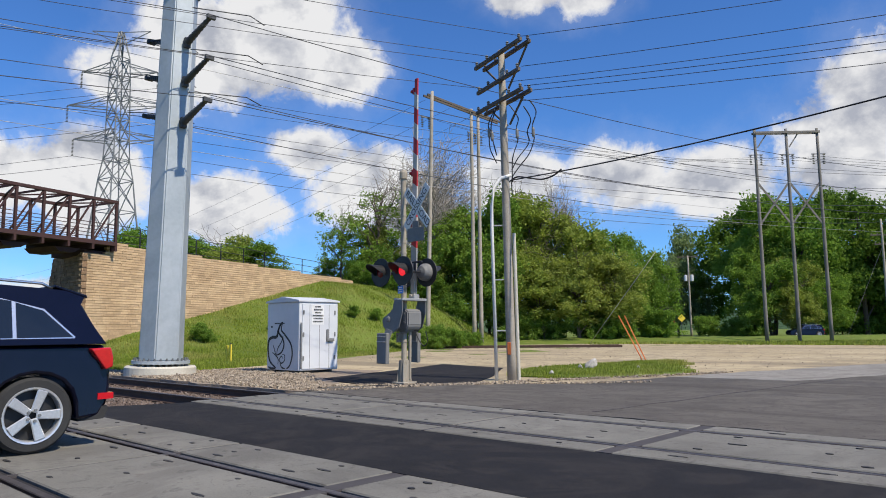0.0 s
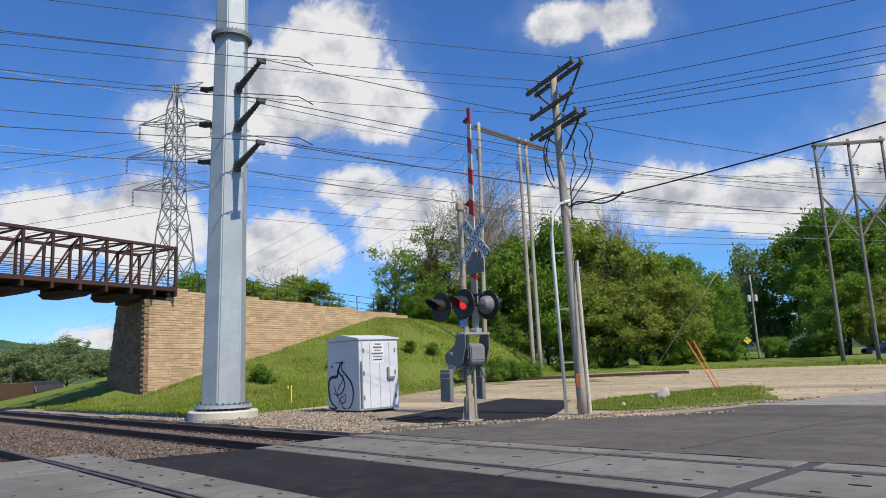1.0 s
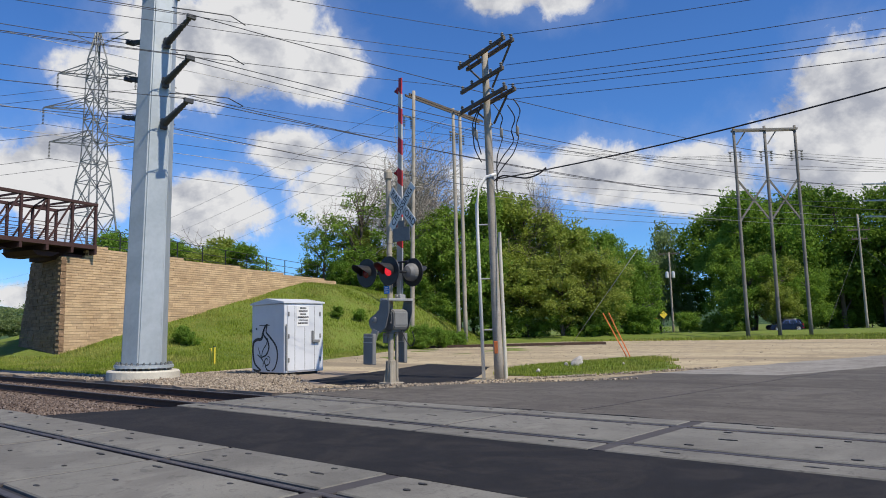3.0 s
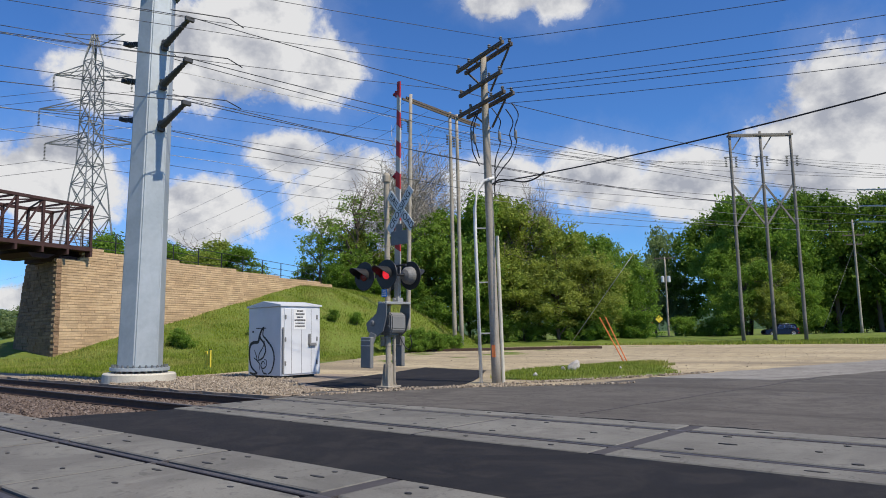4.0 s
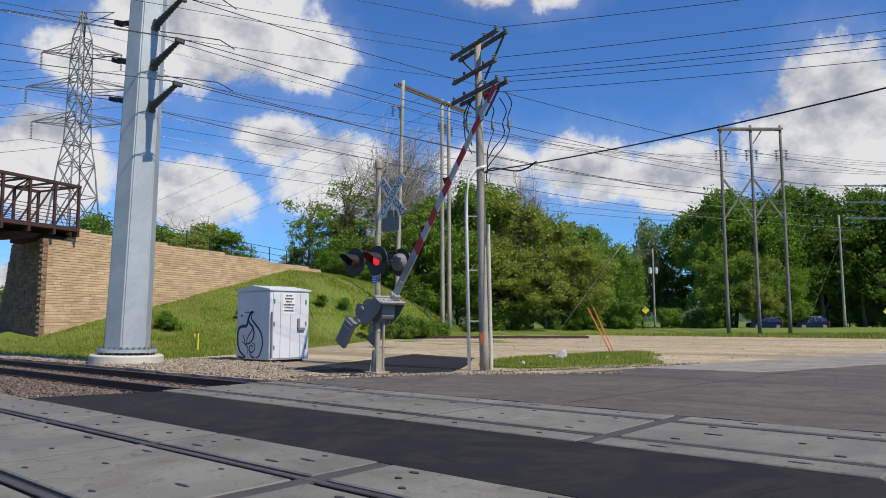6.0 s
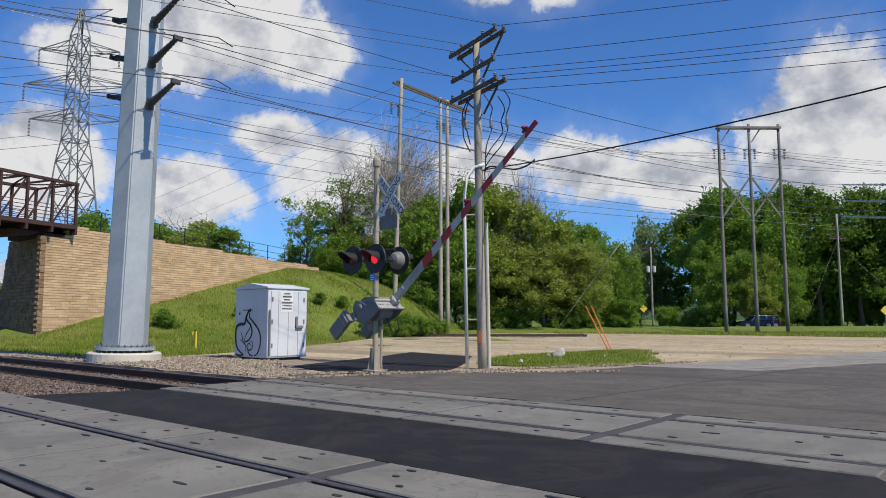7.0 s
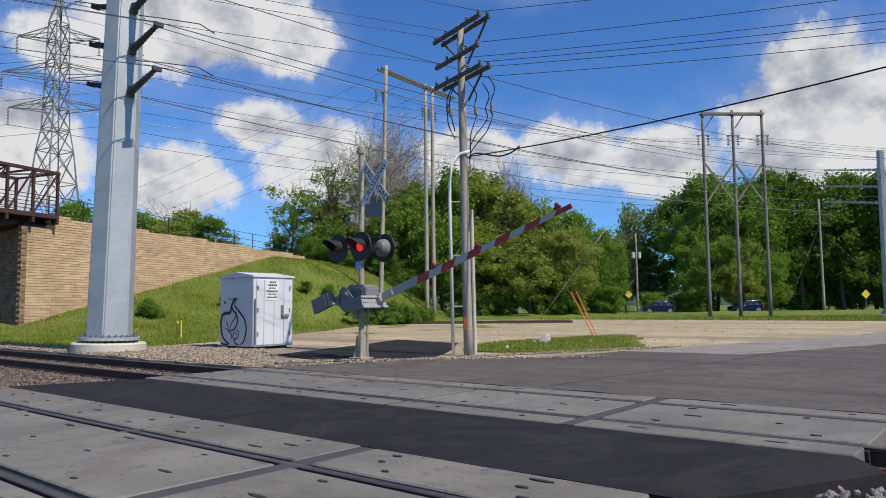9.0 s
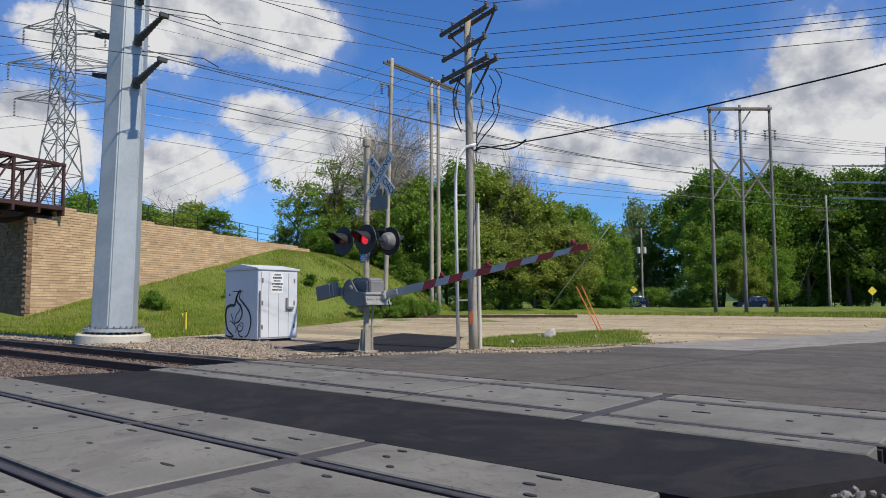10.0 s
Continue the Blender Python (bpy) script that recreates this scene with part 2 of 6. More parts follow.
def box(bm, lo, hi, m=None, bevel=0.0, slot=0):
    """A box between two corners, its edges rounded."""
    lo, hi = Vector(lo), Vector(hi)
    made = bmesh.ops.create_cube(bm, size=1.0, matrix=(m or Matrix()) @ Matrix.Translation((lo + hi) / 2) @ Matrix.Diagonal((*(hi - lo), 1)))["verts"]
    faces = {f for v in made for f in v.link_faces}
    for f in faces:
        f.material_index = slot
    if bevel:
        bmesh.ops.bevel(bm, geom=list({e for v in made for e in v.link_edges}), offset=bevel, segments=1, affect="EDGES")
    return made


def beam(bm, a, b, width, depth=None, slot=0, sides=0, r2=None):
    """A bar of rectangular (or round, with sides) section from a to b."""
    a, b = Vector(a), Vector(b)
    d = b - a
    turn = d.to_track_quat("Z", "Y").to_matrix().to_4x4()
    m = Matrix.Translation((a + b) / 2) @ turn
    if sides:
        made = bmesh.ops.create_cone(bm, cap_ends=True, segments=sides, radius1=width, radius2=width if r2 is None else r2, depth=d.length, matrix=m)["verts"]
    else:
        made = bmesh.ops.create_cube(bm, size=1.0, matrix=m @ Matrix.Diagonal((width, depth or width, d.length, 1)))["verts"]
    for f in {f for v in made for f in v.link_faces}:
        f.material_index = slot
    return made


def prism(bm, outline, lo, hi, axis="z", slot=0):
    """A flat outline pulled through from lo to hi along an axis."""
    def spot(u, v, h):
        return {"z": (u, v, h), "y": (u, h, v), "x": (h, u, v)}[axis]
    low = [bm.verts.new(spot(u, v, lo)) for u, v in outline]
    top = [bm.verts.new(spot(u, v, hi)) for u, v in outline]
    n = len(outline)
    faces = [bm.faces.new(low[::-1]), bm.faces.new(top)]
    faces += [bm.faces.new((low[i], low[(i + 1) % n], top[(i + 1) % n], top[i])) for i in range(n)]
    for f in faces:
        f.material_index = slot
    return faces


def lathe(bm, profile, m=None, sides=20, slot=0, caps=True):
    """A turned form about z from (radius, height) pairs."""
    rings = [[bm.verts.new((m or Matrix()) @ Vector((r * math.cos(a), r * math.sin(a), h))) for a in [2 * math.pi * k / sides for k in range(sides)]] for r, h in profile]
    for lo, hi in zip(rings, rings[1:]):
        for k in range(sides):
            bm.faces.new((lo[k], lo[(k + 1) % sides], hi[(k + 1) % sides], hi[k])).material_index = slot
    for ring in (rings[0][::-1], rings[-1]) if caps else ():
        bm.faces.new(ring).material_index = slot


def tube(name, points, radius, mat, parent=None, label="", sides=6):
    """A round tube along points."""
    bm = bmesh.new()
    rings = []
    points = [Vector(p) for p in points]
    for i, p in enumerate(points):
        d = (points[min(i + 1, len(points) - 1)] - points[max(i - 1, 0)]).normalized()
        side = d.cross(Vector((0, 0, 1)) if abs(d.z) < 0.95 else Vector((1, 0, 0))).normalized()
        up = side.cross(d)
        r = radius[i] if isinstance(radius, (list, tuple)) else radius
        rings.append([bm.verts.new(p + r * (math.cos(a) * side + math.sin(a) * up)) for a in [2 * math.pi * k / sides for k in range(sides)]])
    for lo, hi in zip(rings, rings[1:]):
        for k in range(sides):
            bm.faces.new((lo[k], lo[(k + 1) % sides], hi[(k + 1) % sides], hi[k]))
    bm.faces.new(rings[0][::-1]), bm.faces.new(rings[-1])
    return part(name, bm, mat, parent, label, smooth=True)


def sagging(a, b, sag, n=24):
    a, b = Vector(a), Vector(b)
    return [a.lerp(b, k / n) - Vector((0, 0, 4 * sag * (k / n) * (1 - k / n))) for k in range(n + 1)]


def rounded(points, steps=5):
    """Points along a smooth curve through the given ones."""
    pts = [Vector(p) for p in points]
    pts = [pts[0]] + pts + [pts[-1]]
    made = []
    for a, b, c, d in zip(pts, pts[1:], pts[2:], pts[3:]):
        for k in range(steps):
            t = k / steps
            made.append(0.5 * (2 * b + (c - a) * t + (2 * a - 5 * b + 4 * c - d) * t * t + (3 * b - a - 3 * c + d) * t ** 3))
    return made + [pts[-1]]


def smooth(x, lo, hi):
    t = max(0.0, min(1.0, (x - lo) / (hi - lo)))
    return t * t * (3 - 2 * t)


# ---- ground ----
WALL_X, WALL_Y, WALL_TURN = -38.14, 8.1, radians(17)


def along_wall(x, y):
    """Place relative to the retaining wall: metres before its face, and along it from its corner."""
    dx, dy = x - WALL_X, y - WALL_Y
    c, s = math.cos(WALL_TURN), math.sin(WALL_TURN)
    return c * dx + s * dy, -s * dx + c * dy


def ground_height(x, y):
    """The embankment that carries the trail, and the river bank to the west."""
    off, run = along_wall(x, y)
    rise = max(0.0, min(5.5, 0.5 + 0.225 * run)) * smooth(run, -7.0, 1.0) * (1 - smooth(run, 31, 46))
    u = max(0.0, min(1.0, 1 - off / 11.0))
    side = 1 - (1 - u) ** (1.0 + 0.6 * smooth(run, 8, 20))
    back = 1 - smooth(-off, 9.0, 24.0)
    z = rise * side * back
    z -= 2.6 * smooth(-x, 66, 114) * (1 - smooth(y, 30, 90))
    near_track = smooth(y, -9.0, -6.5) * (1 - smooth(y, 2.4, 3.2))
    z -= 0.28 * near_track
    return z - 0.035


def steps(*runs):
    out = []
    for lo, hi, n in runs:
        out += [lo + (hi - lo) * k / n for k in range(n)]
    return out + [runs[-1][1]]


def build_ground():
    xs = steps((-2500, -300, 6), (-300, -100, 14), (-100, -60, 20), (-60, 10, 110), (10, 60, 20), (60, 2500, 10))
    ys = steps((-2500, -100, 8), (-100, -12, 16), (-12, 5, 34), (5, 70, 100), (70, 160, 20), (160, 2500, 10))
    bm = bmesh.new()
    grid = [[bm.verts.new((x, y, ground_height(x, y) + (0.10 * noise.noise((x * 0.4, y * 0.4, 0)) * (1 if x < -19.5 and y > 4 else 0)))) for y in ys] for x in xs]
    for a, b in zip(grid, grid[1:]):
        for k in range(len(ys) - 1):
            bm.faces.new((a[k], b[k], b[k + 1], a[k + 1]))
    tagged(part("ground", bm, GRASS, smooth=True), "rough green grass verge and embankment", "ground", kind="structure")


def sheet(name, outline, top, mat, label, category, thick=0.3, ragged=0.0):
    """A slab of paving or gravel with an uneven rim."""
    points = []
    for (x0, y0), (x1, y1) in zip(outline, outline[1:] + outline[:1]):
        n = max(1, int(math.hypot(x1 - x0, y1 - y0) / 0.5)) if ragged else 1
        for k in range(n):
            x, y = x0 + (x1 - x0) * k / n, y0 + (y1 - y0) * k / n
            points.append((x + ragged * noise.noise((x * 1.3, y * 1.3, 3.0)), y + ragged * noise.noise((x * 1.3, y * 1.3, 9.0))))
    bm = bmesh.new()
    prism(bm, points, top - thick, top)
    return tagged(part(name, bm, mat), label, category, kind="structure")


build_ground()
sheet("road", [(-8.55, 2.02), (-9.1, 3.05), (-7.7, 4.7), (-5.0, 7.15), (-4.3, 10.9), (-1.3, 22.4), (1.0, 46), (4, 72), (16, 72), (14, 30), (13, 2.02)], 0.0, ROAD, "worn grey asphalt road beyond the tracks", "road", ragged=0.12)
sheet("road_apron", [(-4.5, 10.2), (-1.3, 22.4), (1.0, 46), (4.2, 46), (2.2, 22.0), (-1.6, 10.5)], 0.006, PALE, "pale worn strip along the road's edge", "road", 0.05, ragged=0.25)
sheet("road_south", [(-9.5, -160), (-9.0, -5.32), (2.0, -5.32), (3.0, -160)], 0.0, ROAD, "grey asphalt road before the crossing", "road")
sheet("crossing_infill", [(-8.85, -2.53), (-8.15, -0.55), (2.62, -0.55), (2.9, -1.0), (2.1, -2.53)], 0.0, BLACKTOP, "fresh black asphalt between the two tracks", "road", ragged=0.04)
sheet("gravel_lot", [(-9.15, 3.1), (-18.4, 4.6), (-19.6, 8.5), (-25.5, 19), (-36.0, 34.6), (-31.0, 48.2), (-17.6, 48), (-5.6, 46.6), (1.05, 46), (-1.3, 22.4), (-4.3, 10.9), (-5.0, 7.15), (-7.7, 4.7)], -0.008, GRAVEL, "bare tan gravel lot", "ground", ragged=0.3)
sheet("driveway", [(-11.4, 4.7), (-9.6, 4.1), (-7.9, 3.75), (-6.9, 5.5), (-8.6, 8.4), (-10.7, 11.4), (-14.4, 12.4), (-13.0, 9.4)], 0.008, BLACKTOP, "patch of fresh black asphalt by the signal", "road", 0.1, ragged=0.12)
sheet("stone_shoulder", [(-8.5, 1.95), (-60, 2.0), (-60, 2.6), (-19.0, 3.4), (-18.4, 5.2), (-15.8, 8.0), (-13.0, 8.2), (-9.1, 3.1)], 0.0, SHOULDER, "loose grey stone shoulder beside the track", "ground", ragged=0.25)
sheet("river", [(-292, -600), (-96, -600), (-96, 70), (-292, 90)], -1.6, WATER, "calm grey river water", "water", 0.3)


# ---- tracks ----
RAIL_Y = {"north": (0.0, 1.507), "south": (-3.325, -4.832)}


def rail_profile():
    half = [(0.0, 0.0), (0.03, -0.001), (0.037, -0.008), (0.037, -0.036), (0.010, -0.05), (0.008, -0.13), (0.03, -0.15), (0.07, -0.165), (0.07, -0.178)]
    return half[1:] + [(-y, z) for y, z in half[:0:-1]]


def build_track(key, label):
    track = thing("railway_track", (0, 0, 0), label, "track", kind="structure")
    for y in RAIL_Y[key]:
        bm = bmesh.new()
        outline = [(y + dy, z - 0.004) for dy, z in rail_profile()]
        prism(bm, outline, -260, 140, "x")
        bm.normal_update()
        for f in bm.faces:
            if f.calc_center_median().z > -0.01:
                f.material_index = 1
        part("rail", bm, [STEEL_RAIL, RAIL_HEAD], track)
    mid = sum(RAIL_Y[key]) / 2
    tie = None
    for k in range(230):
        x = -8.95 - 0.5 * k if k < 190 else 3.3 + 0.5 * (k - 190)
        if tie is None:
            bm = bmesh.new()
            box(bm, (-0.11, -1.3, -0.18), (0.11, 1.3, 0), bevel=0.012)
            tie = ob = part("tie", bm, TIE, track)
        else:
            ob = new("tie", tie.data)
            ob.parent = track
        ob.matrix_basis = pose(x + random.uniform(-0.03, 0.03), mid + random.uniform(-0.04, 0.04), -0.184, 0, 0, random.uniform(-1, 1))
    return track


TRACK_N = build_track("north", "railway track with rusty rails across the road")
TRACK_S = build_track("south", "nearer railway track with worn rail heads")


def ballast_bed():
    bm = bmesh.new()
    for lo, hi in ((-260, -8.5), (1.9, 140)):
        prism(bm, [(-7.2, -0.6), (-6.3, -0.215), (-2.75, -0.2), (-1.75, -0.26), (-0.75, -0.2), (2.0, -0.2), (2.4, -0.1), (2.5, -0.6)], lo, hi, "x")
    tagged(part("ballast_bed", bm, BALLAST), "brown crushed-stone ballast bed", "ballast", kind="structure")


ballast_bed()


def build_panels(key, joints, field_lo, field_hi, label, broad=()):
    """Concrete crossing panels between and beside the rails, rubber flangeways along each rail."""
    deck = thing("crossing_deck", (0, 0, 0), label, "crossing", kind="structure")
    y0, y1 = sorted(RAIL_Y[key])
    strips = [(y0 - 0.09 - field_lo, y0 - 0.09), (y0 + 0.105, y1 - 0.105), (y1 + 0.09, y1 + 0.09 + field_hi)]
    for x0, x1 in zip(joints, joints[1:]):
        for a, b in strips:
            bm = bmesh.new()
            gap = 0.032
            x_lo = x0 + (0.09 if x0 in broad else gap)
            x_hi = x1 - (0.09 if x1 in broad else gap)
            box(bm, (x_lo, a, -0.2), (x_hi, b, random.uniform(-0.003, 0.003)), bevel=0.012)
            panel = part("panel", bm, CONCRETE, deck)
            bm = bmesh.new()
            rows = ((a + b) / 2,) if b - a < 0.6 else (a + 0.14, (a + b) / 2, b - 0.14)
            for y in rows:
                for n in range(2):
                    x = x0 + (x1 - x0) * (n + 0.5) / 2 + random.uniform(-0.25, 0.25)
                    length = random.choice((0.035, 0.05, 0.1))
                    outline = [(x + length * math.cos(t) * (1 + 0.2 * math.sin(3 * t)), y + 0.022 * math.sin(t)) for t in [k * 0.7854 for k in range(8)]]
                    prism(bm, outline, -0.01, 0.0065)
            part("bolt_recess", bm, RUBBER, panel, "dark bolt recesses")
    for y in (y0, y1):
        for a, b in ((y - 0.088, y - 0.04), (y + 0.04, y + 0.103)):
            bm = bmesh.new()
            box(bm, (joints[0], a, -0.15), (joints[-1], b, -0.03), bevel=0.004)
            part("flangeway_rubber", bm, RUBBER, deck, "black rubber flangeway strip")
    for x in joints[1:-1]:
        bm = bmesh.new()
        half = 0.088 if x in broad else 0.03
        box(bm, (x - half, y0 - 0.088 - field_lo, -0.15), (x + half, y1 + 0.088 + field_hi, -0.006))
        part("joint_filler", bm, SEAM, deck, "dark joint filler")
    return deck


DECK_N = build_panels("north", [-8.4, -7.4, -4.95, -2.48, 0.05, 2.65], 0.40, 0.40, "pale concrete crossing panels in the north track", (0.05,))
DECK_S = build_panels("south", [-10.8, -8.3, -5.75, -3.25, -0.7, 1.85], 0.40, 0.72, "pale concrete crossing panels in the south track", (-0.7,))


# ---- retaining wall and footbridge ----
WALL_POSE = pose(WALL_X, WALL_Y, 0, 0, 0, math.degrees(WALL_TURN)) @ pose(-WALL_X, -WALL_Y, 0)


def wall_top(y):
    return 5.95 if y < WALL_Y + 1.2 else 6.63 - 0.027 * (y - WALL_Y)


def build_wall():
    wall = thing("retaining_wall", (0, 0, 0), "tan split-face block abutment and retaining wall", "wall", kind="structure")
    wall.matrix_world = WALL_POSE
    end = WALL_Y + 27.0
    c, t = math.cos(WALL_TURN), math.sin(WALL_TURN)
    bm = bmesh.new()
    far = (WALL_X - 26.9 * t - 0.17 * c, WALL_Y + 26.9 * c - 0.17 * t)
    prism(bm, [(WALL_X - 0.3, WALL_Y + 0.2), far, (far[0] - 5 * c, far[1] - 5 * t), (WALL_X - 6.2, WALL_Y + 5), (WALL_X - 4.6, WALL_Y + 0.2)], -1.5, 5.6)
    base = part("core", bm, BLOCK, wall)
    base.matrix_basis = WALL_POSE.inverted()
    bm = bmesh.new()
    prism(bm, [(WALL_Y + 1.75, 5.604), (end, 5.604), (end, wall_top(end) - 0.1), (WALL_Y + 1.75, wall_top(9.7) - 0.1)], WALL_X - 5.0, WALL_X - 0.16, "x")
    part("core", bm, BLOCK, wall)
    bm = bmesh.new()
    course, z, row = 0.15, -0.6, 0
    while z < 6.7:
        y = WALL_Y + (0.22 if row % 2 else 0.0)
        while y < end:
            length = random.uniform(0.4, 0.75)
            if z + course <= wall_top(y) + 0.05 and z > -0.5 + 0.225 * (y - WALL_Y) - 0.8:
                proud = random.uniform(-0.010, 0.014)
                box(bm, (WALL_X - 0.25, y + 0.001, z + 0.008), (WALL_X + proud, y + length - 0.001, z + course - 0.008))
            y += length
        z, row = z + course, row + 1
    tagged(part("block_courses", bm, BLOCK, wall, "courses of rough tan blocks"), kind="stuff")
    # the abutment's front stands parallel to the tracks and leans inwards at its west end
    bm = bmesh.new()
    z, row, course = -0.6, 0, 0.2
    while z < 5.8:
        x = WALL_X - (0.3 if row % 2 else 0.0) + 0.3
        west = WALL_X - 4.7 - 2.0 * (5.9 - z) / 6
        while x > west:
            length = random.uniform(0.4, 0.75)
            proud = random.uniform(-0.005, 0.045)
            box(bm, (max(x - length, west) + 0.003, WALL_Y - proud, z + 0.006), (min(x, WALL_X + 0.03) - 0.003, WALL_Y + 0.26, z + course - 0.006))
            x -= length
        z, row = z + course, row + 1
    front = part("front_courses", bm, ROUGH_BLOCK, wall, "abutment front of rough blocks")
    front.matrix_basis = WALL_POSE.inverted()
    tagged(front, kind="stuff")
    fence = thing("trail_fence", (0, 0, 0), "dark steel railing along the trail on the wall", "fence")
    fence.matrix_world = WALL_POSE
    ys = [9.9 + 2.3 * k for k in range(11)]
    for y in ys:
        bm = bmesh.new()
        beam(bm, (WALL_X - 0.3, y, wall_top(y) - 0.1), (WALL_X - 0.3, y, wall_top(y) + 1.15), 0.05)
        part("post", bm, BLACK, fence)
    for h in (1.13, 0.62, 0.15):
        bm = bmesh.new()
        beam(bm, (WALL_X - 0.3, ys[0], wall_top(ys[0]) + h), (WALL_X - 0.3, ys[-1], wall_top(ys[-1]) + h), 0.035)
        part("rail", bm, BLACK, fence)


build_wall()


def build_bridge():
    bridge = thing("footbridge", (0, 0, 0), "brown weathering-steel box truss footbridge", "bridge")
    bridge.matrix_world = WALL_POSE
    x0, x1, lo, hi = WALL_X + 0.35, WALL_X - 3.05, 6.46, 8.94
    ys = [9.9 - 1.5 * k for k in range(24)]
    for x in (x0, x1):
        for z, size in ((lo, 0.24), (hi, 0.17)):
            bm = bmesh.new()
            box(bm, (x - 0.09, ys[-1], z - size / 2), (x + 0.09, ys[0] + 0.09, z + size / 2), bevel=0.01)
            part("chord", bm, BRIDGE, bridge)
        for k, y in enumerate(ys):
            bm = bmesh.new()
            beam(bm, (x, y, lo), (x, y, hi), 0.13)
            part("vertical", bm, BRIDGE, bridge)
            if k:
                bm = bmesh.new()
                beam(bm, (x, y, lo), (x, y + 1.5, hi) if k > 11 else (x, y + 1.5, hi), 0.08)
                part("diagonal", bm, BRIDGE, bridge)
        for h in (0.32, 0.52, 0.72, 0.92, 1.12):
            bm = bmesh.new()
            beam(bm, (x - 0.09 if x == x0 else x + 0.09, ys[0], lo + h), (x - 0.09 if x == x0 else x + 0.09, ys[-1], lo + h), 0.035)
            part("handrail", bm, BRIDGE, bridge)
    for k, y in enumerate(ys):
        bm = bmesh.new()
        beam(bm, (x0, y, hi), (x1, y, hi), 0.1)
        part("top_strut", bm, BRIDGE, bridge)
        bm = bmesh.new()
        box(bm, (x1 - 0.1, y - 0.07, lo - 0.42), (x0 + 0.1, y + 0.07, lo - 0.12))
        part("floor_beam", bm, BRIDGE, bridge)
        if k:
            bm = bmesh.new()
            beam(bm, (x0, y + 1.5, hi), (x1, y, hi), 0.07) if k % 2 else beam(bm, (x1, y + 1.5, hi), (x0, y, hi), 0.07)
            part("top_brace", bm, BRIDGE, bridge)
    bm = bmesh.new()
    box(bm, (x1 + 0.1, ys[-1], lo - 0.115), (x0 - 0.1, ys[0], lo - 0.02))
    part("deck", bm, BRIDGE, bridge)
    for k in range(8):
        y = 7.9 - 3.0 * k
        bm = bmesh.new()
        prism(bm, [(y - 1.5, lo - 0.425), (y + 0.1, lo - 0.425), (y - 0.35, lo - 0.68), (y - 1.2, lo - 0.68)], x1 + 0.4, x0 - 0.4, "x")
        part("haunch", bm, BRIDGE, bridge)
    bm = bmesh.new()
    box(bm, (x1, WALL_Y + 0.2, 5.7), (x0 - 0.5, 9.5, lo - 0.43), bevel=0.02)
    part("bearing", bm, BRIDGE, bridge)


build_bridge()


def tar_seam(points, width=0.014):
    """A thin dark line of uneven width along the road."""
    bm = bmesh.new()
    line = [Vector((*p, 0.0075)) for p in points]
    rows = []
    for i, p in enumerate(line):
        d = (line[min(i + 1, len(line) - 1)] - line[max(i - 1, 0)]).normalized()
        side = Vector((-d.y, d.x, 0)) * width * (0.6 + 0.8 * random.random())
        rows.append([bm.verts.new(p + side), bm.verts.new(p - side), bm.verts.new(p - side - Vector((0, 0, 0.02))), bm.verts.new(p + side - Vector((0, 0, 0.02)))])
    for a, b in zip(rows, rows[1:]):
        for k in range(4):
            bm.faces.new((a[k], a[(k + 1) % 4], b[(k + 1) % 4], b[k]))
    tagged(part("tar_seam", bm, SEAM), "thin dark line along the road", "road", kind="structure")


def wander(a, b, n=14, sway=0.12):
    return [(a[0] + (b[0] - a[0]) * k / n + sway * noise.noise((k * 0.7, a[0], 2)), a[1] + (b[1] - a[1]) * k / n + sway * noise.noise((k * 0.7, a[1], 7))) for k in range(n + 1)]


for a, b in (((-1.85, 2.4), (-0.9, 12.4)),):
    tar_seam(wander(a, b))


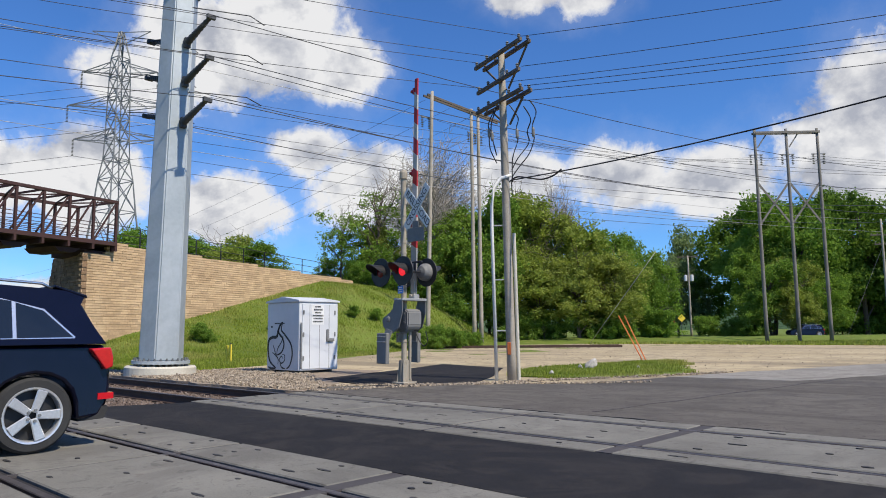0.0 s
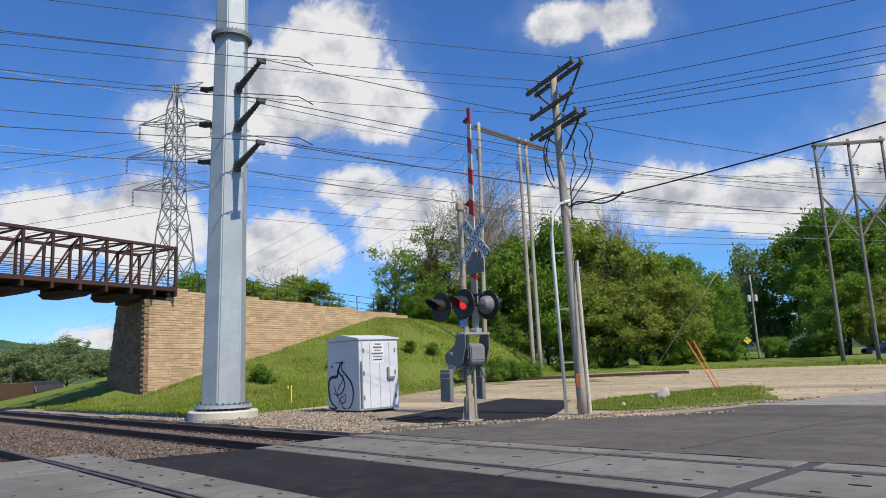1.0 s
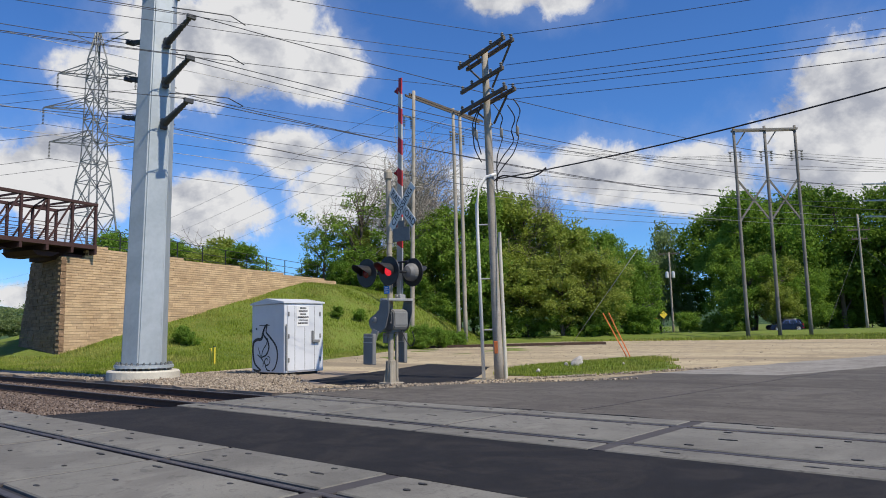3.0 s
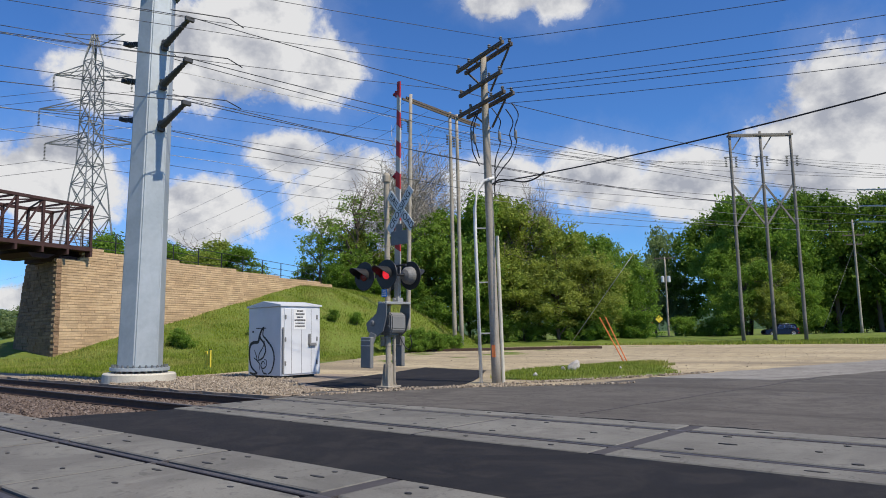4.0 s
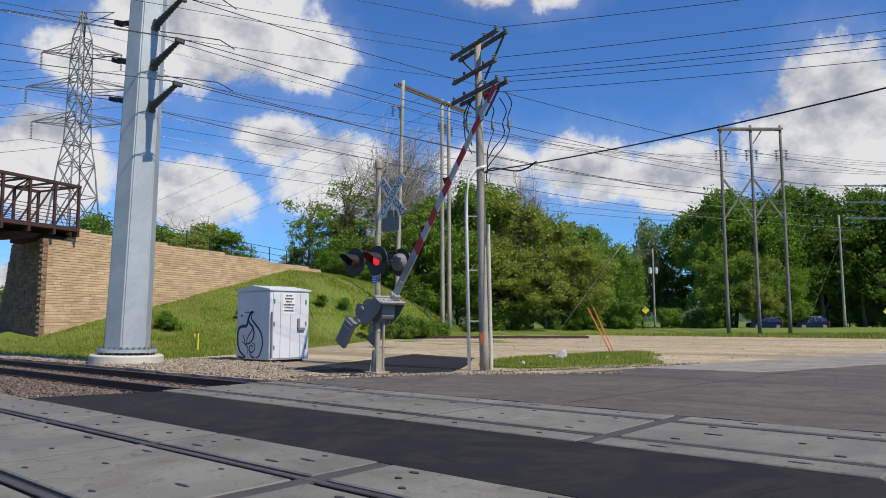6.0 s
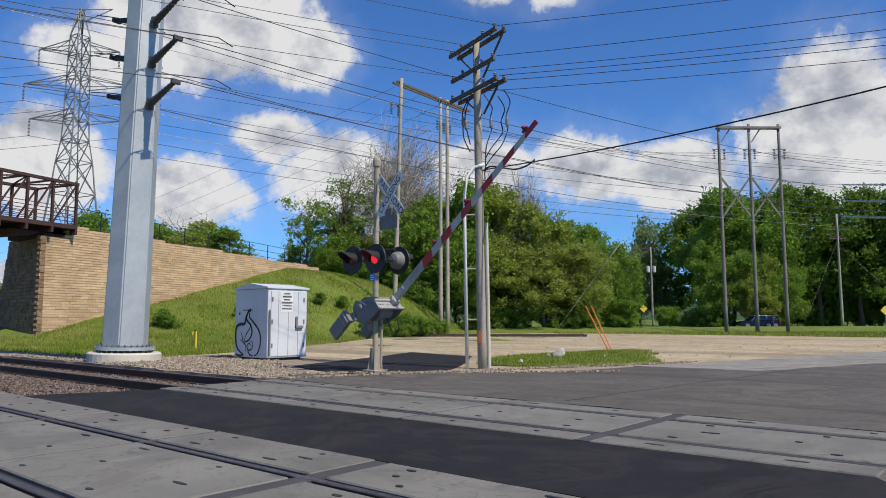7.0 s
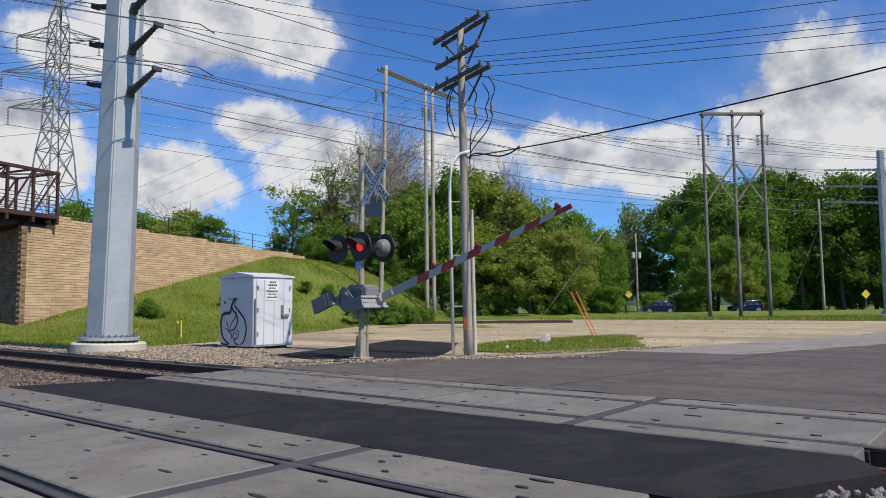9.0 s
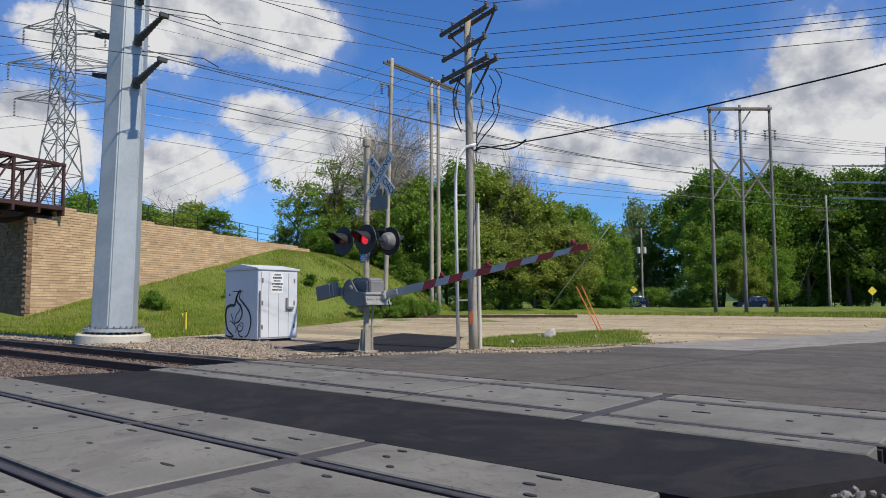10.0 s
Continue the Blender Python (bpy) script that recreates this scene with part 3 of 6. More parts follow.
# ---- steel transmission poles ----
def steel_pole(at, height, r0, r1, levels, label, flange=None, arm=1.9, rise=0.3):
    pole = thing("steel_pole", at, label, "pole")
    bm = bmesh.new()
    lathe(bm, [(r0, 0.42), (r1, height)], pose(0, 0, 0, 0, 0, 19.5), sides=6)
    bmesh.ops.bevel(bm, geom=bm.edges[:], offset=0.035, segments=2, affect="EDGES")
    part("shaft", bm, GALVANISED, pole)
    bm = bmesh.new()
    lathe(bm, [(r0 + 0.36, -0.25), (r0 + 0.36, 0.22), (r0 + 0.32, 0.26)], sides=36)
    part("footing", bm, FOOTING, pole, "round pale concrete footing")
    bm = bmesh.new()
    lathe(bm, [(r0 + 0.17, 0.33), (r0 + 0.17, 0.42)], sides=36)
    part("base_plate", bm, GALVANISED, pole)
    bolt = None
    for k in range(28):
        a = 2 * math.pi * k / 28
        if bolt is None:
            bm = bmesh.new()
            beam(bm, (0, 0, 0.25), (0, 0, 0.5), 0.028, sides=6)
            beam(bm, (0, 0, 0.42), (0, 0, 0.465), 0.045, sides=6)
            bolt = ob = part("anchor_bolt", bm, DARK_GALV, pole)
        else:
            ob = new("anchor_bolt", bolt.data)
            ob.parent = pole
        ob.matrix_basis = pose((r0 + 0.09) * math.cos(a), (r0 + 0.09) * math.sin(a), 0)
    if flange:
        r = r0 + (r1 - r0) * flange / height
        bm = bmesh.new()
        lathe(bm, [(r + 0.11, flange - 0.07), (r + 0.11, flange + 0.07)], sides=30)
        for k in range(30):
            a = 2 * math.pi * k / 30
            beam(bm, ((r + 0.06) * math.cos(a), (r + 0.06) * math.sin(a), flange - 0.13), ((r + 0.06) * math.cos(a), (r + 0.06) * math.sin(a), flange + 0.13), 0.025, sides=6)
        part("flange", bm, DARK_GALV, pole, "bolted splice flange")
    for side in (1, -1):
        for z in levels:
            zz = z + (0.35 if side < 0 else 0)
            r = r0 + (r1 - r0) * zz / height
            insulator = bmesh.new()
            box(insulator, (side * r - 0.04, -0.09, zz - 0.16), (side * r + 0.06 * side + 0.04, 0.09, zz + 0.16), bevel=0.01)
            a, b = Vector((side * r, 0, zz)), Vector((side * (r + arm * 0.78), 0, zz + arm * rise))
            for n in range(9):
                p, q = a.lerp(b, n / 9), a.lerp(b, (n + 0.8) / 9)
                beam(insulator, p, q, 0.125 - 0.006 * n, sides=10, r2=0.09 - 0.005 * n)
            beam(insulator, a, b, 0.04, sides=8)
            box(insulator, b - Vector((0.05, 0.14, 0.09)), b + Vector((0.05, 0.14, 0.05)), bevel=0.015)
            part("insulator", insulator, GALVANISED if arm > 3 else DARK_INSULATOR, pole, "grey steel arm" if arm > 3 else "dark grey post insulator")
    return pole


POLE_1, POLE_2 = (-17.20, 3.05, 0.0), (-4.7, 58.1, 0.0)
LEVELS = (7.66, 8.96, 10.22)
tall = steel_pole(POLE_1, 25.0, 0.66, 0.40, LEVELS, "tall tapered galvanised steel transmission pole on concrete footing", flange=12.1, rise=0.22)
tall.matrix_world = Matrix.Translation(POLE_1) @ Matrix.Rotation(radians(1.2), 4, Vector((-0.66, 0.75, 0)))
steel_pole(POLE_2, 13.2, 0.42, 0.3, (8.7, 10.0, 11.35), "far galvanised steel transmission pole with insulator arms", arm=4.7, rise=0.1)


# ---- signal cabinet ----
def build_cabinet():
    cab = thing("signal_cabinet", (-14.61, 6.34, 0.08), "pale grey steel signal cabinet with black painted doodle", "cabinet")
    hx, hy, h = 0.84, 0.72, 2.04
    bm = bmesh.new()
    box(bm, (-hx, -hy, 0), (hx, hy, h), bevel=0.015)
    part("body", bm, CABINET, cab)
    bm = bmesh.new()
    prism(bm, [(-hx - 0.04, h + 0.004), (hx + 0.04, h + 0.004), (hx + 0.04, h + 0.05), (0, h + 0.18), (-hx - 0.04, h + 0.05)], -hy - 0.05, hy + 0.05, "y")
    part("roof", bm, CABINET, cab, "low gabled roof")
    for x in (-0.5, 0.5):
        bm = bmesh.new()
        box(bm, (x - 0.09, -hy + 0.03, -0.1), (x + 0.09, hy - 0.03, -0.004))
        part("skid", bm, BLACK, cab)
    bm = bmesh.new()
    box(bm, (hx + 0.003, -hy + 0.1, 0.05), (hx + 0.028, hy - 0.05, h - 0.06), bevel=0.006)
    door = part("door", bm, CABINET, cab)
    for z in (0.3, 1.0, 1.66):
        for y in (hy - 0.17, -hy + 0.11):
            bm = bmesh.new()
            box(bm, (hx + 0.029, y, z), (hx + 0.05, y + 0.05, z + 0.13), bevel=0.006)
            part("hinge", bm, SIGNAL_GREY, door)
    bm = bmesh.new()
    box(bm, (hx + 0.029, -hy + 0.02, 0.06), (hx + 0.07, -hy + 0.065, 1.42), bevel=0.01)
    part("locking_bar", bm, SIGNAL_GREY, door)
    bm = bmesh.new()
    box(bm, (hx + 0.03, 0.25, 0.86), (hx + 0.08, 0.33, 1.22), bevel=0.012)
    box(bm, (hx + 0.03, 0.25, 0.86), (hx + 0.10, 0.52, 0.95), bevel=0.012)
    part("handle", bm, SIGNAL_GREY, door, "grey L-shaped handle")
    bm = bmesh.new()
    box(bm, (hx + 0.03, 0.02 - 0.31, 1.36), (hx + 0.036, 0.16, 1.95))
    sign = part("notice", bm, WHITE, door, "white printed notice")
    bm = bmesh.new()
    for k, (half, tall) in enumerate(((0.10, 0.05), (0.15, 0.055), (0.11, 0.045), (0.19, 0.05), (0.16, 0.035), (0.18, 0.045))):
        z = 1.90 - 0.09 * k
        y = -0.07 - half
        while y < -0.07 + half:
            step = random.uniform(0.025, 0.05)
            box(bm, (hx + 0.0365, y, z - tall / 2), (hx + 0.039, y + step * 0.75, z + tall / 2))
            y += step
    tagged(part("print", bm, BLACK, sign, "rows of illegible black print"), kind="stuff")
    for y in (-0.36, 0.0, 0.36):
        bm = bmesh.new()
        box(bm, (hx + 0.0285, y - 0.006, 0.06), (hx + 0.0325, y + 0.006, 1.34 if y == 0.0 else h - 0.07))
        part("seam", bm, SIGNAL_GREY, door, "thin upright door seam")
    bm = bmesh.new()
    box(bm, (-0.42, -hy - 0.012, 1.40), (0.1, -hy - 0.003, 1.425))
    box(bm, (-0.62, -hy - 0.012, 1.28), (-0.55, -hy - 0.003, 1.34))
    part("vent_slot", bm, BLACK, cab)

    def stroke(points, width):
        bm = bmesh.new()
        fine = []
        for i in range(len(points) - 1):
            p = [Vector(points[max(0, min(len(points) - 1, i + d))]) for d in (-1, 0, 1, 2)]
            for s in range(6):
                t = s / 6
                fine.append(0.5 * ((2 * p[1]) + (p[2] - p[0]) * t + (2 * p[0] - 5 * p[1] + 4 * p[2] - p[3]) * t * t + (3 * p[1] - p[0] - 3 * p[2] + p[3]) * t ** 3))
        fine.append(Vector(points[-1]))
        fine = [Vector((p.x * 1.22, p.y * 1.06)) for p in fine]
        left, right = [], []
        for i, p in enumerate(fine):
            d = (fine[min(i + 1, len(fine) - 1)] - fine[max(i - 1, 0)]).normalized()
            wdt = 1.35 * width * (0.35 + 0.65 * math.sin(math.pi * (i + 0.5) / len(fine)) ** 0.6)
            side = Vector((-d.y, d.x)) * wdt / 2
            left.append(bm.verts.new((p.x + side.x, -hy - 0.006, p.y + side.y)))
            right.append(bm.verts.new((p.x - side.x, -hy - 0.006, p.y - side.y)))
        for i in range(len(fine) - 1):
            bm.faces.new((left[i], left[i + 1], right[i + 1], right[i]))
        part("painted_line", bm, BLACK, cab, "black spray-painted line")

    stroke([(-0.28, 0.06), (-0.55, 0.25), (-0.64, 0.6), (-0.6, 0.85), (-0.45, 0.93), (-0.26, 0.95), (-0.2, 1.12), (-0.1, 1.3), (0.0, 1.36)], 0.07)
    stroke([(0.0, 1.36), (-0.06, 1.15), (0.1, 1.0), (0.35, 0.75), (0.42, 0.45), (0.32, 0.15), (0.18, 0.05)], 0.05)
    stroke([(0.0, 1.36), (-0.17, 1.2), (-0.16, 1.05), (0.0, 0.9), (0.06, 0.7), (-0.05, 0.5), (-0.26, 0.42)], 0.05)
    stroke([(-0.26, 0.42), (-0.2, 0.62), (-0.05, 0.8), (0.02, 0.98)], 0.03)
    stroke([(-0.45, 0.5), (-0.3, 0.42), (-0.18, 0.3), (-0.2, 0.16)], 0.03)
    stroke([(-0.42, 0.72), (-0.34, 0.56), (-0.3, 0.44)], 0.03)
    stroke([(0.0, 0.45), (0.1, 0.42), (0.08, 0.26), (-0.06, 0.2), (-0.13, 0.3), (-0.04, 0.4), (0.04, 0.32)], 0.03)
    stroke([(-0.1, 0.2), (-0.02, 0.08), (0.12, 0.05)], 0.035)
    stroke([(-0.62, 0.08), (-0.48, 0.04), (-0.3, 0.05)], 0.05)


build_cabinet()


# ---- crossing signal with its gate ----
MAST = (-8.42, 4.83, 0.0)
PIVOT = Vector((-0.16, 0.0, 1.49))


def signal_head(parent, x, y, z, facing, lit):
    """A flashing light with its round backing, hood and lens; facing +1 looks north, -1 south."""
    m = Matrix.Translation((x, y, z)) @ pose(0, 0, 0, 90 if facing < 0 else -90, 0, 0)
    bm = bmesh.new()
    lathe(bm, [(0.335, 0.0), (0.34, 0.012), (0.335, 0.022)], m, 32)
    head = part("backing_disc", bm, BLACK, parent, "black round backing disc")
    bm = bmesh.new()
    lathe(bm, [(0.05, -0.22), (0.14, -0.19), (0.205, -0.1), (0.215, -0.004)], m, 24)
    part("housing", bm, SIGNAL_GREY, head, "grey domed lamp housing")
    bm = bmesh.new()
    lathe(bm, [(0.12, 0.024), (0.105, 0.045), (0.05, 0.06)], m, 24)
    part("lens", bm, LENS_LIT if lit else LENS_DARK, head, "glowing red lens" if lit else "dark red lens")
    bm = bmesh.new()
    rim = []
    for k in range(17):
        a = math.pi * (-0.12 + 1.24 * k / 16)
        reach = 0.5 * (0.2 + 0.65 * max(0.0, math.sin(a)) ** 0.5)
        cs, sn = math.cos(a), math.sin(a)
        rim.append([bm.verts.new((x + r * cs, y + facing * d, z + r * sn)) for r, d in ((0.17, 0.02), (0.17, reach), (0.177, reach), (0.177, 0.02))])
    for a, b in zip(rim, rim[1:]):
        for k in range(4):
            bm.faces.new((a[k], a[(k + 1) % 4], b[(k + 1) % 4], b[k]))
    bm.faces.new(rim[0]), bm.faces.new(rim[-1][::-1])
    part("hood", bm, BLACK, head, "black hood")


def glow(name, colour, strength):
    mat, n = material(name, 0.25)
    n.put(n.bsdf.inputs["Base Color"], colour)
    n.put(n.bsdf.inputs["Emission Color"], (1.0, 0.03, 0.05))
    n.bsdf.inputs["Emission Strength"].default_value = strength
    return mat


LENS_LIT, LENS_DARK = glow("lit_red_lens", (0.35, 0.008, 0.015), 0.75), glow("dark_red_lens", (0.16, 0.008, 0.01), 0.0)


def words(text, size, m, mat, parent, name="lettering"):
    curve = bpy.data.curves.new(name, "FONT")
    curve.body, curve.size, curve.align_x, curve.align_y, curve.extrude = text, size, "CENTER", "CENTER", 0.002
    curve.materials.append(mat)
    ob = new(name, curve)
    ob.parent, ob.matrix_basis = parent, m
    return ob


def build_signal():
    signal = thing("crossing_signal", MAST, "railway crossing signal mast with flashing lights and gate", "crossing signal")
    bm = bmesh.new()
    lathe(bm, [(0.066, 0.3), (0.062, 4.86)], sides=16)
    for z in (0.95, 1.9, 2.3, 3.05, 3.3, 3.62, 3.95, 4.25, 4.55):
        lathe(bm, [(0.075, z), (0.075, z + 0.035)], sides=16)
    part("mast", bm, MAST_PAINT, signal, "dirty aluminium-painted mast", smooth=False)
    bm = bmesh.new()
    lathe(bm, [(0.07, 4.862), (0.095, 4.87), (0.098, 5.02), (0.07, 5.08), (0.03, 5.1)], sides=16)
    part("bell", bm, MAST_PAINT, signal)
    bm = bmesh.new()
    for a in range(4):
        m = pose(0, 0, 0, 0, 0, 45 + 90 * a)
        prism(bm, [(0.05, 0.02), (0.19, 0.02), (0.17, 0.10), (0.13, 0.36), (0.12, 0.5), (0.05, 0.5)], -0.02, 0.02, "y")
        bmesh.ops.transform(bm, matrix=m, verts=bm.verts[-12:])
    lathe(bm, [(0.12, 0.02), (0.115, 0.54)], sides=8)
    box(bm, (-0.21, -0.21, -0.04), (0.21, 0.21, 0.035), bevel=0.01)
    part("base", bm, MAST_PAINT, signal, "cast aluminium base with feet")
    # crossarm and the four heads
    bm = bmesh.new()
    beam(bm, (-0.62, 0, 2.82), (0.62, 0, 2.82), 0.025, sides=10)
    lathe(bm, [(0.1, 2.70), (0.1, 2.92)], sides=16)
    for x in (-0.38, 0.38):
        beam(bm, (x, -0.24, 2.6), (x, 0.24, 2.6), 0.03, sides=8)
        beam(bm, (x, 0, 2.6), (x, 0, 2.82), 0.03, sides=8)
    part("crossarm", bm, BLACK, signal)
    signal_head(signal, -0.38, -0.38, 2.6, -1, False)
    signal_head(signal, 0.38, -0.38, 2.6, -1, True)
    signal_head(signal, -0.38, 0.38, 2.6, 1, False)
    signal_head(signal, 0.38, 0.38, 2.6, 1, False)
    # crossbuck, seen from the track side
    for sign, text, depth in ((1, "RAIL  ROAD", 0), (-1, "CROSSING", 0.012)):
        m = pose(0.56, -0.10 - depth, 4.1, 90, 0, -9) @ pose(0, 0, 0, 0, 0, -45 * sign)
        bm = bmesh.new()
        box(bm, (-0.64, -0.12, -0.004), (0.64, 0.12, 0.004), m)
        blade = part("crossbuck_blade", bm, WHITE, signal, "dull white crossbuck blade")
        if sign > 0:
            words("RAIL", 0.225, m @ pose(-0.35, 0, 0.005), INK, blade)
            words("ROAD", 0.225, m @ pose(0.35, 0, 0.005), INK, blade)
        else:
            words(text, 0.225, m @ pose(0, 0, 0.005), INK, blade)
    bm = bmesh.new()
    box(bm, (0.22, -0.09, 3.3), (0.78, -0.08, 3.62), bevel=0.003)
    box(bm, (0.4, -0.09, 3.62), (0.6, -0.08, 3.78))
    part("track_plate", bm, SIGNAL_GREY, signal, "grey sign seen from its back")
    bm = bmesh.new()
    box(bm, (-0.09, -0.115, 2.1), (0.09, -0.105, 2.28), bevel=0.002)
    plate = part("notice_plate", bm, BLUE, signal, "small blue notice plate")
    bm = bmesh.new()
    for z, half in ((2.24, 0.05), (2.19, 0.07), (2.14, 0.06)):
        box(bm, (-half, -0.119, z - 0.012), (half, -0.116, z + 0.012))
    part("print", bm, WHITE, plate, "white illegible print")
    # gate machine
    bm = bmesh.new()
    prism(bm, [(-0.30, 1.24), (0.24, 1.24), (0.30, 1.34), (0.30, 1.66), (0.2, 1.73), (-0.28, 1.73), (-0.38, 1.62), (-0.38, 1.36)], -0.16, 0.30, "y")
    bmesh.ops.bevel(bm, geom=bm.edges[:], offset=0.025, segments=2, affect="EDGES")
    case = part("machine_case", bm, SIGNAL_GREY, signal, "grey gate machine case")
    bm = bmesh.new()
    box(bm, (-0.26, -0.175, 1.38), (0.22, -0.163, 1.66), bevel=0.004)
    for x in (-0.22, 0.18):
        for z in (1.42, 1.62):
            beam(bm, (x, -0.19, z), (x, -0.17, z), 0.018, sides=6)
    part("cover", bm, SIGNAL_GREY, case, "bolted cover plate")
    bm = bmesh.new()
    lathe(bm, [(0.1, 1.16), (0.1, 1.24)], sides=16)
    box(bm, (-0.16, -0.13, 1.20), (0.18, 0.16, 1.238), bevel=0.008)
    part("clamp", bm, SIGNAL_GREY, signal)
    bm = bmesh.new()
    beam(bm, (0.10, 0.09, 0.1), (0.11, 0.1, 1.24), 0.03, sides=8)
    part("conduit", bm, MAST_PAINT, signal)
    tube("cable", rounded([(0.2, 0.16, 1.24), (0.3, 0.2, 1.0), (0.42, 0.24, 0.86), (0.52, 0.26, 0.98), (0.5, 0.22, 1.2)]), 0.012, CABLE, signal, "thin black cable loop")
    bm = bmesh.new()
    beam(bm, (-0.14, -0.02, 0.95), (-0.14, -0.02, 1.18), 0.075, sides=12)
    part("junction_can", bm, MAST_PAINT, signal)
    # gate: turns about y; built lying down along +x
    gate = new("gate")
    gate.parent = signal
    plate = [(-0.31, 0.01), (-0.17, 0.18), (-0.02, 0.22), (0.05, 0.16), (0.2, -0.13), (0.46, -0.19), (0.46, -0.47), (0.17, -0.47), (-0.18, -0.36), (-0.31, -0.17)]
    for y, out in ((-0.34, -1), (0.42, 1)):
        bm = bmesh.new()
        prism(bm, plate, y - 0.012, y + 0.012, "y")
        bmesh.ops.bevel(bm, geom=bm.edges[:], offset=0.006, segments=1, affect="EDGES")
        arm = part("side_arm", bm, SIGNAL_GREY, gate, "grey curved side arm")
        bm = bmesh.new()
        lathe(bm, [(0.07, -0.035), (0.07, 0.035), (0.04, 0.05)], pose(0, y, 0, 90, 0, 0), 14)
        part("pivot_hub", bm, SIGNAL_GREY, arm)
        bm = bmesh.new()
        beam(bm, (-0.24, y + 0.03 * out, -0.06), (-0.5, y + 0.08 * out, 0.02), 0.05, 0.2)
        part("neck", bm, SIGNAL_GREY, arm)
        yc = y + 0.13 * out
        bm = bmesh.new()
        box(bm, (-1.03, yc - 0.055, -0.13), (-0.32, yc + 0.055, 0.21), bevel=0.014)
        weight = part("counterweight", bm, SIGNAL_GREY, gate, "flat grey counterweight")
        for x in (-0.52, -0.40):
            bm = bmesh.new()
            box(bm, (x - 0.012, yc - 0.075, -0.11), (x + 0.012, yc - 0.057, 0.19), bevel=0.004)
            part("strap", bm, ALUMINIUM, weight, "bright steel strap")
    bm = bmesh.new()
    for z in (-0.21, -0.45):
        box(bm, (0.44, -0.36, z - 0.03), (0.50, 0.44, z + 0.03), bevel=0.008)
    box(bm, (0.45, -0.35, -0.42), (0.462, 0.43, -0.24))
    for y in (-0.30, -0.24, -0.16, 0.0, 0.08, 0.30, 0.36):
        beam(bm, (0.46, y, -0.33), (0.485, y, -0.33), 0.022, sides=6)
    part("cross_plate", bm, ALUMINIUM, gate, "pale bolted cross plate")
    bm = bmesh.new()
    box(bm, (0.47, 0.13, -0.36), (0.60, 0.31, -0.16), bevel=0.012)
    box(bm, (0.55, 0.18, -0.315), (0.95, 0.26, -0.185), bevel=0.01)
    beam(bm, (0.56, 0.10, -0.25), (0.56, 0.34, -0.25), 0.03, sides=8)
    part("arm_socket", bm, ALUMINIUM, gate)
    x, ends = 0.62, (1.75, 2.12, 2.5, 2.88, 3.26, 3.64, 4.02, 4.4, 4.78, 5.16, 5.53, 5.9)
    for k, e in enumerate(ends):
        wide = 0.092 - 0.004 * k
        bm = bmesh.new()
        lo, hi = 0.05 if k else 0.0, 0.05 if k < len(ends) - 1 else 0.0
        prism(bm, [(x - lo, -0.25 - wide), (e - hi, -0.25 - wide), (e + hi, -0.25 + wide), (x + lo, -0.25 + wide)], 0.2, 0.24, "y")
        part("arm_section", bm, RED if k % 2 else (ALUMINIUM if k == 0 else ARM_WHITE), gate, "red stripe of the arm" if k % 2 else "white stripe of the arm")
        x = e
    for d in (2.3, 3.55, 5.6):
        bm = bmesh.new()
        box(bm, (d - 0.08, 0.19, -0.185), (d + 0.08, 0.25, -0.13), bevel=0.01)
        lathe(bm, [(0.042, -0.13), (0.046, -0.10), (0.03, -0.06)], Matrix.Translation((d, 0.22, 0)), 12)
        part("arm_lamp", bm, LENS_DARK, gate, "small red arm lamp")
    return gate


GATE = build_signal()


# ---- wooden poles ----
def shaft(name, height, r0, r1, mat, parent, at=(0, 0, 0), lean=(0, 0), sides=14):
    pts = [(at[0] + lean[0] * k / 8, at[1] + lean[1] * k / 8, at[2] - 0.3 + (height + 0.3) * k / 8) for k in range(9)]
    return tube(name, pts, [r0 + (r1 - r0) * k / 8 for k in range(9)], mat, parent, sides=sides)


UTILITY = (-6.98, 7.08, 0.0)


